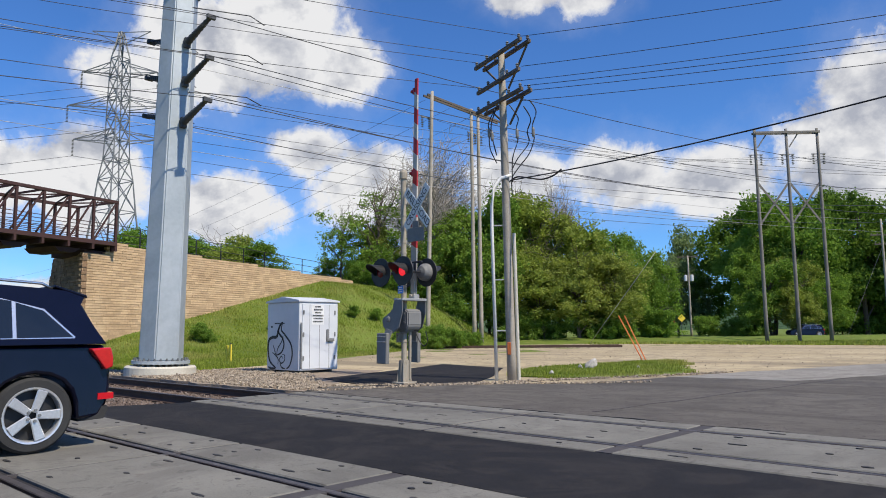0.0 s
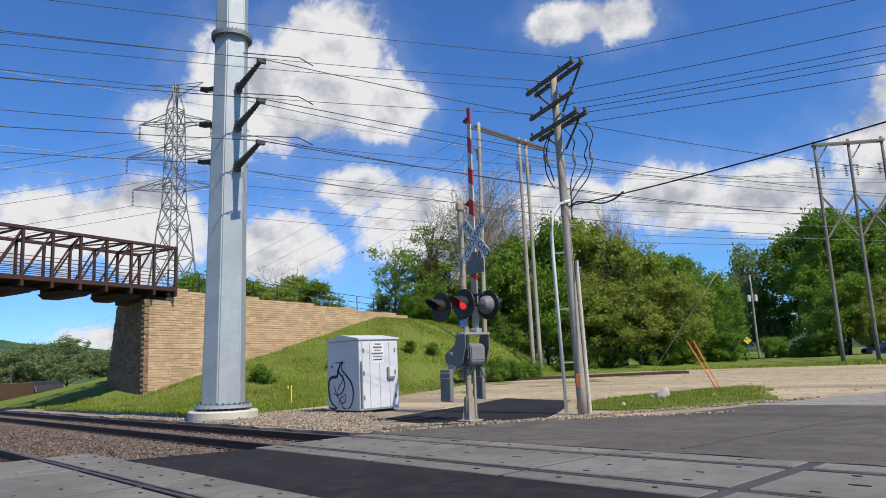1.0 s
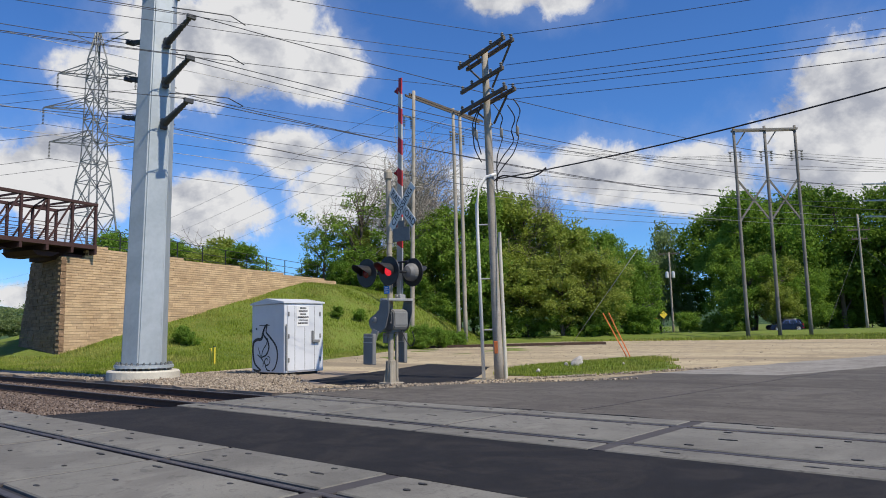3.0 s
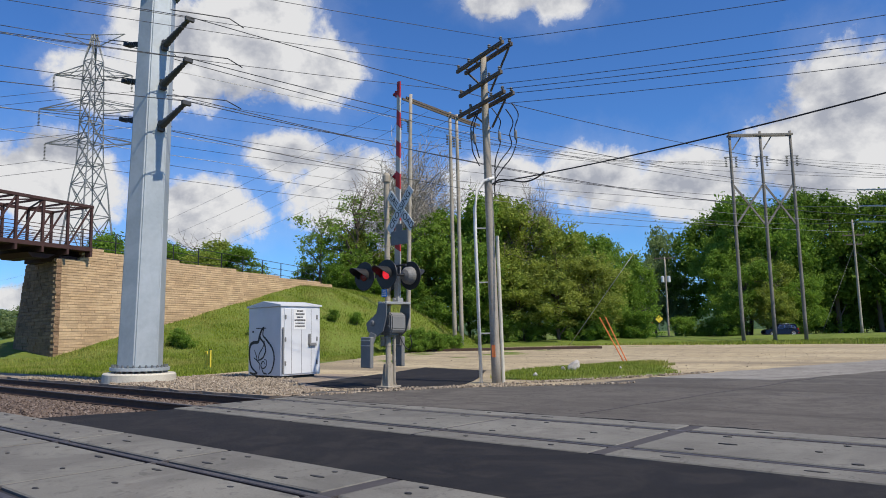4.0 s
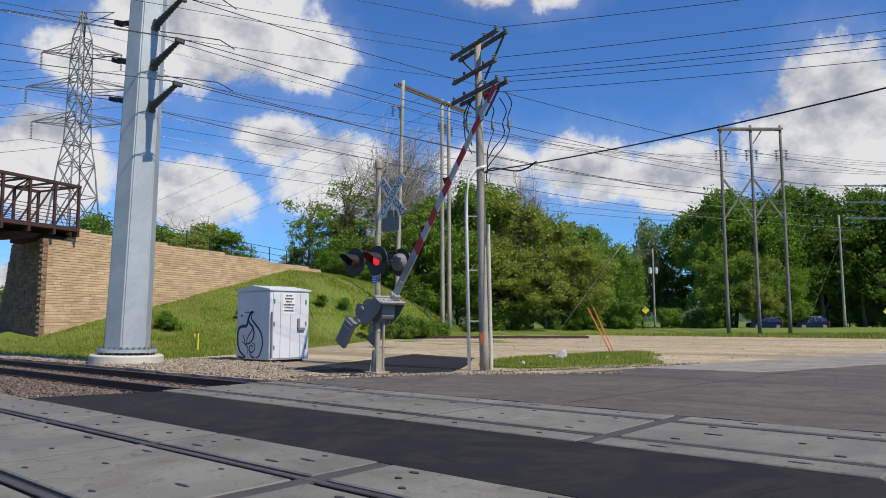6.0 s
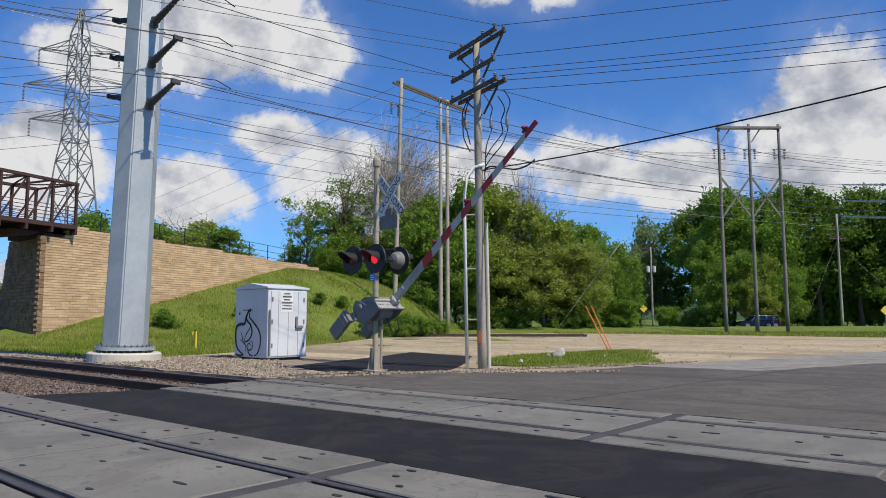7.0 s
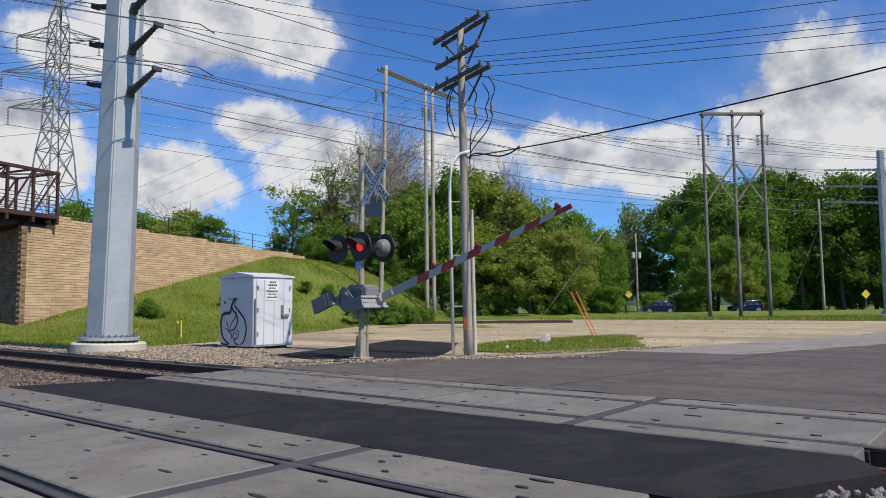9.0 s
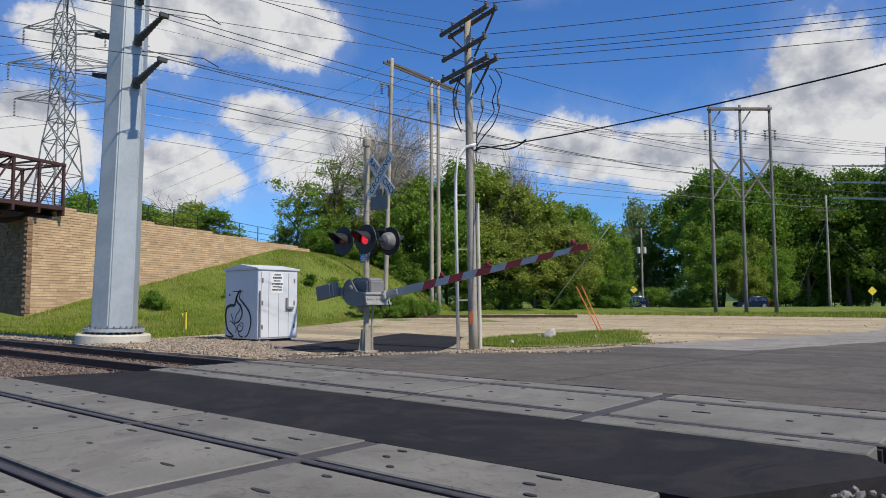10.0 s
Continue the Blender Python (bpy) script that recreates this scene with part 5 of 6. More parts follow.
def build_tower():
    tower = thing("lattice_tower", TOWER, "grey lattice steel transmission tower", "transmission tower", turn=12)
    levels = [(0, 4.2), (7, 3.3), (13, 2.55), (18.5, 2.0), (23, 1.65), (26, 1.25), (29, 1.15), (32, 1.1), (35, 1.05), (38, 1.0), (41, 0.9), (45, 0.25)]
    for sx, sy in ((1, 1), (1, -1), (-1, -1), (-1, 1)):
        tube("leg", [(sx * a, sy * a, z) for z, a in levels], [0.15 if z < 23 else 0.1 for z, a in levels], DARK_GALV, tower, sides=4)
    for (z0, a), (z1, b) in zip(levels, levels[1:]):
        for (px, py), (qx, qy) in (((1, 1), (1, -1)), ((1, -1), (-1, -1)), ((-1, -1), (-1, 1)), ((-1, 1), (1, 1))):
            for p, q, name in (((px * a, py * a, z0), (qx * b, qy * b, z1), "brace"), ((qx * a, qy * a, z0), (px * b, py * b, z1), "brace"), ((px * b, py * b, z1), (qx * b, qy * b, z1), "strut")):
                bm = bmesh.new()
                beam(bm, p, q, 0.10)
                part(name, bm, DARK_GALV, tower)
    along = Matrix.Rotation(radians(46 - 12), 3, "Z")
    for z, reach in ((28.5, 6.2), (33.5, 7.2), (38.5, 5.4)):
        for side in (-1, 1):
            tip = along @ Vector((side * reach, 0, 0)) + Vector((0, 0, z + 0.5))
            for off in (-0.9, 0.9):
                root = along @ Vector((side * 0.9, off, 0))
                for p in (root + Vector((0, 0, z)), root + Vector((0, 0, z + 1.7))):
                    bm = bmesh.new()
                    beam(bm, p, tip, 0.11)
                    part("arm_bar", bm, DARK_GALV, tower)
                bm = bmesh.new()
                beam(bm, root.lerp(tip - Vector((0, 0, z + 0.5)), 0.5) + Vector((0, 0, z + 0.25)), root + Vector((0, 0, z + 1.7)), 0.07)
                part("arm_brace", bm, DARK_GALV, tower)
            bm = bmesh.new()
            for k in range(12):
                lathe(bm, [(0.05, -0.2 * k - 0.1), (0.17, -0.2 * k - 0.16), (0.05, -0.2 * k - 0.22)], Matrix.Translation(tip), 8)
            part("insulator", bm, SIGNAL_GREY, tower, "dark insulator string")
    for side in (-1, 1):
        bm = bmesh.new()
        tip = along @ Vector((side * 4.2, 0, 0)) + Vector((0, 0, 45.2))
        beam(bm, (0, 0, 43), tip, 0.1)
        beam(bm, (0, 0, 45), tip, 0.1)
        part("peak_arm", bm, DARK_GALV, tower)


build_tower()


# ---- wires ----
def wire(a, b, sag, radius=0.016, mat=WIRE, label="thin dark overhead power conductor", n=28):
    ob = tube("overhead_wire", sagging(a, b, sag, n), radius, mat, sides=4)
    return tagged(ob, label, "wire", "overhead wires")


def arm_tip(pole, z, side, arm, r, rise=0.42):
    return Vector(pole) + Vector((side * (r + arm * 0.78), 0, z + (0.35 if side < 0 else 0) + arm * rise))


for side in (1, -1):
    for z, z2 in zip(LEVELS, (8.7, 10.0, 11.35)):
        a = arm_tip(POLE_1, z, side, 1.9, 0.6, 0.22) + Vector((0.0155, 0.0135, 0)) * z
        b = arm_tip(POLE_2, z2, side, 4.7, 0.33, 0.1)
        wire(a, b, 1.3, 0.014)
        south = a + (a - b) * 1.1
        wire(a, (south.x, south.y, a.z + 1.0), 1.2, 0.012)
        # jumper that loops past the clamp
        q = a + (b - a).normalized() * 1.6
        tube("jumper_wire", [a + Vector((0, -0.6, 0.02)), a + Vector((0, 0, 0.14)), q + Vector((0, -0.5, 0.14)), q], 0.016, WIRE)["label"] = "short jumper loop at the insulator"
for dx, z in ((-0.2, 21.0), (0.2, 24.6)):
    a = Vector(POLE_1) + Vector((dx, 0, z))
    b = Vector(POLE_2) + Vector((dx, 0, 12.6))
    wire(a, a + (a - b) * Vector((1, 1, 0)) * 1.1, 1.2, 0.014)
U = Vector(UTILITY)
m = Matrix.Rotation(radians(-19), 3, "Z")
for k, (u, z) in enumerate(((0.9, 7.62), (-0.45, 7.62), (0.98, 7.1), (0.48, 7.1), (-0.48, 7.1), (0.98, 8.36))):
    lean = RIGHT * (-0.013 * z)
    wire(U + lean + m @ Vector((u, 0, z)), Vector((26, 18, 0)) + m @ Vector((1.6 * u, 0, z + 0.9 - 0.12 * k)), 0.7, 0.008)
for u, z in ((-1.0, 8.36), (-0.48, 8.36), (0.98, 8.36), (-0.9, 7.62)):
    lean = RIGHT * (-0.013 * z)
    wire(U + lean + m @ Vector((u, 0, z)), Vector((-21, -34, 0)) + m @ Vector((u * 1.2, 0, z + 0.6)), 0.8, 0.007)
slack = [U + Vector(p) for p in ((0.02, 0.0, 4.9), (0.22, 0.1, 5.02), (0.6, 0.1, 4.93), (1.0, 0.05, 4.83), (1.35, 0.02, 4.86), (1.6, 0.0, 4.97))]
tagged(tube("service_drop", rounded(slack), 0.02, CABLE), "slack loop of black service cable at the pole", "cable")
wire(U + Vector((0.1, 0.0, 4.94)), (26, 6.4, 9.75), 1.4, 0.016, CABLE, "thick black service cable")
arm_g = [Vector((*f, 20.6)) for f in G_FRAME]
for k, g in enumerate([arm_g[0], arm_g[0].lerp(arm_g[1], 0.5), arm_g[1], arm_g[2] + Vector((-1, 3, 0))]):
    wire(g, (-230, 48 + 9 * k, 17.0), 4.0, 0.014)
    if k < 3:
        h = Vector((*H_FRAME[k], 16.1))
        wire(g - Vector((0, 0, 1.5)), h, 1.4, 0.012)
        wire(h, Vector((26, 97, 15.8)) + Vector((2.0 * k, 2.0 * k, 0)), 1.5, 0.014)
for k, (z, x) in enumerate(((12.2, 0), (10.4, -2.5), (9.2, -1))):
    wire((-33 + x, -52, z + 3), (-9 + x, 62, z), 2.4, 0.010, ALUMINIUM, "bright aluminium overhead power conductor")
T = Vector(TOWER)
for z, reach in ((29.0, 6.2), (34.0, 7.2), (39.0, 5.4)):
    for side in (-1, 1):
        tip = T + Matrix.Rotation(radians(46), 3, "Z") @ Vector((side * reach, 0, 0)) + Vector((0, 0, z - 2.4))
        wire(tip, tip + Vector((-150, -190, -4)), 9.0, 0.03)
        wire(tip, tip + Vector((150, 190, -4)), 8.0, 0.03)


# ---- poles in the distance ----
def far_pole(name, across, depth, height, label, arms, boxes=()):
    p = plan(across, depth)
    pole = thing(name, (p.x, p.y, 0), label, "utility pole", turn=35)
    shaft("shaft", height, 0.17, 0.11, WOOD, pole, sides=10)
    for z, half in arms:
        bm = bmesh.new()
        box(bm, (-half, -0.06, z - 0.07), (half, 0.06, z + 0.07), bevel=0.01)
        for u in (-0.9, -0.4, 0.4, 0.9):
            beam(bm, (u * half, 0, z + 0.07), (u * half, 0, z + 0.28), 0.05, sides=6)
        part("crossarm", bm, DARK_WOOD, pole)
    for x, z in boxes:
        bm = bmesh.new()
        lathe(bm, [(0.2, z - 0.45), (0.24, z - 0.42), (0.24, z + 0.4), (0.1, z + 0.48)], Matrix.Translation((x, 0, 0)), 12)
        part("transformer", bm, CABINET, pole, "pale transformer can")
    return pole


far_pole("utility_pole", 32.3, 105, 11.9, "brown wooden utility pole with transformers by the far road", ((11.7, 1.5),), ((-0.45, 8.6), (0.45, 8.6)))
far_pole("utility_pole", 49.0, 85, 13.9, "pale wooden utility pole at the lot's far side", ((12.0, 1.3), (10.9, 0.9)))
for a, b in (((48.9, 85, 10.5), (41.0, 79, 0.1)), ((49.1, 85, 10.0), (56.5, 80, 0.1)), ((40.8, 62, 12.5), (50.5, 56, 0.1))):
    wire(plan(a[0], a[1]) + Vector((0, 0, a[2])), plan(b[0], b[1]) + Vector((0, 0, b[2])), 0.0, 0.02, WIRE, "thin steel guy wire to the ground", 4)


wire(plan(15.9, 60) + Vector((0, 0, 7.7)), plan(10.5, 62) + Vector((0, 0, 0.1)), 0.0, 0.022, ALUMINIUM, "pale steel guy wire to the ground", 4)


# ---- cars ----
NAVY = plain("navy_car_paint", (0.003, 0.004, 0.013), (0.004, 0.005, 0.016), 0.14, 0.0, coat=0.0, grain=0.0)
GLASS = plain("tinted_glass", (0.008, 0.010, 0.012), (0.012, 0.014, 0.016), 0.05, coat=0.6)
for node in NAVY.node_tree.nodes:
    if node.type == "BSDF_PRINCIPLED":
        node.inputs["Specular IOR Level"].default_value = 0.3
CHROME = plain("bright_trim", (0.62, 0.63, 0.65), (0.7, 0.71, 0.73), 0.22, 0.9)
ALLOY = plain("silver_alloy", (0.55, 0.56, 0.58), (0.62, 0.63, 0.65), 0.32, 0.6)
TYRE = plain("tyre_rubber", (0.018, 0.018, 0.019), (0.028, 0.028, 0.028), 0.85, bump=0.003)
TAIL = plain("red_tail_lamp", (0.42, 0.006, 0.012), (0.5, 0.01, 0.018), 0.12, coat=0.8)


def arch(y0, r, n=10):
    """The rim of a wheel arch, from its rear foot to its front foot."""
    return [(y0 + r * math.cos(math.pi * k / n), 0.34 + r * math.sin(math.pi * k / n)) for k in range(n + 1)]


def build_car(at, turn, label):
    """A mid-size estate; it heads for -y, its near side in the plane x = 0 and its rear axle at y = 0."""
    car = thing("car", at, label, "car", turn)
    width = 1.88

    def lean(z):
        return max(0.0, z - 1.0) * 0.30

    low = [(0.78, 0.30), (0.90, 0.42), (0.94, 0.60), (0.93, 0.76), (0.86, 0.90), (0.84, 1.03), (-2.5, 1.03), (-3.2, 0.97), (-3.6, 0.84), (-3.70, 0.62), (-3.66, 0.36), (-3.45, 0.27)]
    outline = low + [(-3.26, 0.27)] + arch(-2.81, 0.42)[::-1] + [(-2.37, 0.26), (-0.45, 0.26)] + arch(0.0, 0.42)[::-1] + [(0.46, 0.28)]
    bm = bmesh.new()
    prism(bm, outline, -width, 0.0, "x")
    for v in bm.verts:
        edge = smooth(v.co.y, 0.55, 0.95) * 0.10 + smooth(-v.co.y, 3.1, 3.7) * 0.2 + 0.03 * smooth(v.co.z, 0.8, 1.03) + 0.04 * smooth(-v.co.z, -0.5, -0.26)
        v.co.x += -edge if v.co.x > -width / 2 else edge
    part("body", bm, NAVY, car, "glossy navy painted body")
    roof = [(0.835, 1.034), (0.70, 1.18), (0.50, 1.44), (0.56, 1.52), (0.3, 1.59), (-0.4, 1.635), (-1.3, 1.64), (-1.8, 1.58), (-2.45, 1.05), (-2.45, 1.034)]
    bm = bmesh.new()
    prism(bm, roof, -width, 0.0, "x")
    for v in bm.verts:
        v.co.x += (-1 if v.co.x > -width / 2 else 1) * (lean(v.co.z) + 0.03)
    part("cabin", bm, NAVY, car)

    def side_panel(name, points, out, mat, lab=""):
        for flip in (False, True):
            bm = bmesh.new()
            verts = []
            for deep in (0.0, -0.03):
                verts.append([bm.verts.new(((-width + lean(z) + 0.03 - out - deep) if flip else (-lean(z) - 0.03 + out + deep), y, z)) for y, z in points])
            a, b = verts
            bm.faces.new(a), bm.faces.new(b[::-1])
            for k in range(len(a)):
                bm.faces.new((a[k], a[(k + 1) % len(a)], b[(k + 1) % len(a)], b[k]))
            part(name, bm, mat, car, lab)

    side_panel("window_trim", [(0.38, 1.097), (0.395, 1.112), (0.09, 1.392), (-0.4, 1.520), (-1.3, 1.533), (-1.74, 1.463), (-2.17, 1.097)], 0.006, CHROME, "bright window surround")
    side_panel("rear_side_window", [(0.36, 1.112), (0.08, 1.375), (-0.165, 1.452), (-0.165, 1.108)], 0.011, GLASS)
    side_panel("rear_door_window", [(-0.2, 1.108), (-0.2, 1.466), (-0.45, 1.508), (-1.08, 1.522), (-1.08, 1.105)], 0.011, GLASS)
    side_panel("front_door_window", [(-1.12, 1.105), (-1.12, 1.522), (-1.3, 1.52), (-1.73, 1.45), (-2.14, 1.105)], 0.011, GLASS)
    for x in (-0.28, -width + 0.28):
        tube("roof_rail", [(x, 0.2, 1.60), (x, 0.1, 1.655), (x, -0.5, 1.69), (x, -1.2, 1.69), (x, -1.5, 1.64)], 0.016, CHROME, car, "bright roof rail")
    bm = bmesh.new()
    prism(bm, [(0.855, 1.04), (0.725, 1.19), (0.53, 1.43), (0.54, 1.44), (0.745, 1.2), (0.87, 1.05)], -width + 0.22, -0.22, "x")
    part("rear_window", bm, GLASS, car)
    bm = bmesh.new()
    prism(bm, [(0.62, 1.51), (0.2, 1.615), (0.2, 1.64), (0.6, 1.545)], -width + 0.2, -0.2, "x")
    part("spoiler", bm, NAVY, car)
    for x0, x1 in ((-0.36, -0.012), (-width + 0.012, -width + 0.36)):
        bm = bmesh.new()
        prism(bm, [(0.60, 0.99), (0.885, 1.0), (0.925, 0.9), (0.925, 0.8), (0.82, 0.77)], x0, x1, "x")
        part("tail_lamp", bm, TAIL, car, "red wedge-shaped tail lamp")
        bm = bmesh.new()
        prism(bm, [(0.74, 0.47), (0.965, 0.47), (0.965, 0.535), (0.74, 0.535)], x0, x1 - 0.04 if x0 > -1 else x1, "x")
        part("reflector", bm, TAIL, car, "red bumper reflector")
    bm = bmesh.new()
    prism(bm, [(0.5, 0.26), (0.86, 0.27), (0.92, 0.36), (0.9, 0.40), (0.5, 0.38)], -width + 0.1, -0.1, "x")
    part("rear_skirt", bm, TYRE, car)
    bm = bmesh.new()
    beam(bm, (-0.45, 0.75, 0.3), (-0.45, 0.97, 0.3), 0.045, sides=12)
    part("tailpipe", bm, CHROME, car)
    bm = bmesh.new()
    box(bm, (-0.006, -0.72, 0.30), (0.004, -0.715, 1.0))
    part("door_gap", bm, BLACK, car)
    for y in (0.0, -2.81):
        for x, flip in ((-0.125, 1), (-width + 0.125, -1)):
            m = Matrix.Translation((x, y, 0.365)) @ pose(0, 0, 0, 0, 90 * flip, 0)
            bm = bmesh.new()
            lathe(bm, [(0.25, -0.115), (0.335, -0.115), (0.36, -0.085), (0.366, 0.0), (0.36, 0.085), (0.335, 0.115), (0.262, 0.115), (0.255, 0.0)], m, 40, caps=False)
            wheel = part("tyre", bm, TYRE, car, smooth=False)
            bm = bmesh.new()
            lathe(bm, [(0.262, 0.112), (0.268, 0.122), (0.25, 0.118), (0.24, 0.1), (0.238, 0.0)], m, 40, caps=False)
            part("rim", bm, ALLOY, wheel, "silver alloy rim")
            bm = bmesh.new()
            lathe(bm, [(0.237, 0.02), (0.237, 0.03), (0.16, 0.035), (0.05, 0.06)], m, 32)
            part("brake_disc", bm, BLACK, wheel)
            for k in range(5):
                bm = bmesh.new()
                a = 2 * math.pi * k / 5 + 0.3
                c, s = math.cos(a), math.sin(a)
                for v in box(bm, (0.03, -0.043, 0.106), (0.245, 0.043, 0.13), bevel=0.0):
                    v.co = (v.co.x, v.co.y * (0.8 if v.co.x < 0.1 else 1.15), v.co.z - (0.012 if v.co.x < 0.1 else 0))
                bmesh.ops.bevel(bm, geom=bm.edges[:], offset=0.008, segments=1, affect="EDGES")
                bmesh.ops.transform(bm, matrix=m @ Matrix.Rotation(a, 4, "Z"), verts=bm.verts)
                part("spoke", bm, ALLOY, wheel)
                bm = bmesh.new()
                beam(bm, m @ Vector((0.055 * c, 0.055 * s, 0.1)), m @ Vector((0.055 * c, 0.055 * s, 0.138)), 0.014, sides=8)
                part("wheel_bolt", bm, DARK_GALV, wheel)
    # rounder edges on the shell, a shorter tail, and true size
    for o in car.children:
        if o.name.split(".")[0] == "tyre":
            continue
        for v in o.data.vertices:
            if v.co.y > 0.3:
                v.co.y = 0.3 + 0.70 * (v.co.y - 0.3)
        if o.name.split(".")[0] in ("body", "cabin", "tail_lamp", "spoiler"):
            edge = o.modifiers.new("edge", "BEVEL")
            edge.width, edge.segments, edge.limit_method, edge.angle_limit = 0.035 if o.name.split(".")[0] != "tail_lamp" else 0.015, 3, "ANGLE", radians(28)
            o.data.shade_smooth()
            o.data.set_sharp_from_angle(angle=radians(48))
    for o in car.children:
        o.matrix_basis = Matrix.Scale(1.06, 4) @ o.matrix_basis
    return car


CAR = build_car((-4.24, -4.43, 0.0), 0, "dark navy estate car with bright trim and alloy wheels")
sheet("far_road", [tuple(plan(u, d).xy) for u, d in ((16, 88.8), (110, 88.8), (110, 94.4), (16, 94.4))], 0.015, PALE, "pale far road past the lot", "road", 0.05)
spot = plan(44.3, 92)
far_car = copy_thing(CAR, pose(spot.x, spot.y, 0.02, 0, 0, -48.7) @ Matrix.Scale(0.9, 4))
tagged(far_car, "dark car standing on the far road", "car")
FAR_CAR = copy_thing(CAR, pose(0, 60, 0, 0, 0, 0) @ Matrix.Scale(0.9, 4))
tagged(FAR_CAR, "dark car driving along the far road", "car")


# ---- small things ----
def build_island():
    sheet("grass_island", [(-7.6, 8.2), (-8.7, 9.5), (-9.9, 11.8), (-10.0, 15.5), (-9.4, 18.8), (-7.4, 16.4), (-5.2, 13.4), (-4.7, 11.2), (-5.9, 9.0)], 0.02, GRASS, "patch of grass beside the lot", "grass", 0.1, ragged=0.3)


build_island()


def lump(bm, at, size, rng, sub=1):
    made = bmesh.ops.create_icosphere(bm, subdivisions=sub, radius=1.0)["verts"]
    shift = rng.uniform(0, 50)
    turn = Euler((rng.uniform(0, 6), rng.uniform(0, 6), rng.uniform(0, 6))).to_matrix()
    for v in made:
        p = v.co * (1 + 0.45 * noise.noise(v.co * 1.3 + Vector((shift, 0, 0))))
        p = turn @ Vector((p.x * size[0], p.y * size[1], p.z * size[2]))
        v.co = p + Vector(at)


def build_rock():
    rng = random.Random(4)
    bm = bmesh.new()
    lump(bm, (0, 0, 0.10), (0.25, 0.15, 0.13), rng, 3)
    rock = part("boulder", bm, STONE)
    rock.matrix_world = pose(-8.05, 12.4, 0.03)
    tagged(rock, "pale grey boulder lying in the grass", "rock")
    for k, (x, y, s) in enumerate(((-8.35, 12.25, 0.1), (-7.0, 13.4, 0.06), (-7.3, 9.2, 0.08))):
        bm = bmesh.new()
        lump(bm, (0, 0, s * 0.4), (s, s * 0.8, s * 0.6), rng, 2)
        ob = part("rock", bm, STONE)
        ob.matrix_world = pose(x, y, 0.02)
        tagged(ob, "small grey rock in the grass patch", "rock")


build_rock()
for dx, lean in ((0.0, 0.0), (-0.35, 0.12)):
    bm = bmesh.new()
    beam(bm, (0, 0, -0.1), (-0.62 - lean, -0.5, 1.75), 0.022, sides=6)
    ob = part("marker_rod", bm, ORANGE)
    ob.matrix_world = pose(-9.75 + dx * 0.4, 19.2, 0)
    tagged(ob, "leaning orange marker rod in the lot", "marker", "orange marker rods")
p = plan(-10.0, 30)
marker = thing("pipeline_marker", (p.x, p.y, ground_height(p.x, p.y)), "yellow plastic pipeline marker in the grass", "marker")
for dx, h, name in ((0.0, 0.78, "post"), (-0.27, 0.74, "bent_post")):
    bm = bmesh.new()
    box(bm, (dx - 0.055, -0.03, -0.2), (dx + 0.055, 0.03, h), bevel=0.01)
    if name == "bent_post":
        box(bm, (dx - 0.075, -0.031, h - 0.14), (dx - 0.056, 0.03, h))
    part(name, bm, YELLOW, marker)
bm = bmesh.new()
box(bm, (-0.056, -0.031, 0.785), (0.056, 0.031, 0.82), bevel=0.005)
part("cap", bm, BLACK, marker)


def road_sign(across, depth, height, shape, mat, label):
    p = plan(across, depth)
    sign = thing("road_sign", (p.x, p.y, 0), label, "sign", turn=41)
    bm = bmesh.new()
    beam(bm, (0, 0.03, -0.2), (0, 0.03, height + 0.35), 0.04, sides=6)
    part("post", bm, DARK_GALV, sign)
    n, r, a0 = (8, 0.42, math.pi / 8) if shape == "octagon" else (4, 0.56, 0.0)
    bm = bmesh.new()
    prism(bm, [(r * math.cos(a0 + 2 * math.pi * k / n), height + r * math.sin(a0 + 2 * math.pi * k / n)) for k in range(n)], -0.03, -0.02, "y")
    part("plate", bm, mat, sign)


road_sign(28.2, 100, 2.0, "octagon", RED, "small red octagonal road sign")
road_sign(29.8, 101, 2.7, "diamond", YELLOW, "yellow diamond warning sign by the road")
road_sign(53.6, 84, 2.2, "diamond", YELLOW, "yellow diamond warning sign by the woods")


def build_siding():
    siding = thing("railway_siding", (-33.5, 29.0, 0.0), "rusty disused siding at the lot's edge", "track", turn=-53, kind="structure")
    for x in (-0.75, 0.75):
        bm = bmesh.new()
        box(bm, (x - 0.035, -2, 0.0), (x + 0.035, 15, 0.16), bevel=0.01)
        part("rail", bm, STEEL_RAIL, siding)
    tie = None
    for k in range(25):
        if tie is None:
            bm = bmesh.new()
            box(bm, (-1.25, -0.11, -0.15), (1.25, 0.11, 0.01), bevel=0.01)
            ob = tie = part("tie", bm, TIE, siding)
        else:
            ob = new("tie", tie.data)
            ob.parent = siding
        ob.matrix_basis = pose(random.uniform(-0.05, 0.05), -2 + 0.7 * k, 0)


build_siding()


def build_tank():
    p = (-53.5, 3.6, -0.45)
    tank = thing("rusty_tank", p, "rusty brown steel tank beside the river", "tank", turn=105)
    bm = bmesh.new()
    box(bm, (-2.0, -1.4, 0), (2.0, 1.4, 1.9), bevel=0.05)
    part("box", bm, STEEL_RAIL, tank)
    bm = bmesh.new()
    lathe(bm, [(1.0, 0.0), (1.02, 0.1), (1.02, 2.0), (0.95, 2.1)], pose(2.3, 0, 0.95, 0, 90, 0), 24)
    part("drum", bm, BLACK, tank)


build_tank()


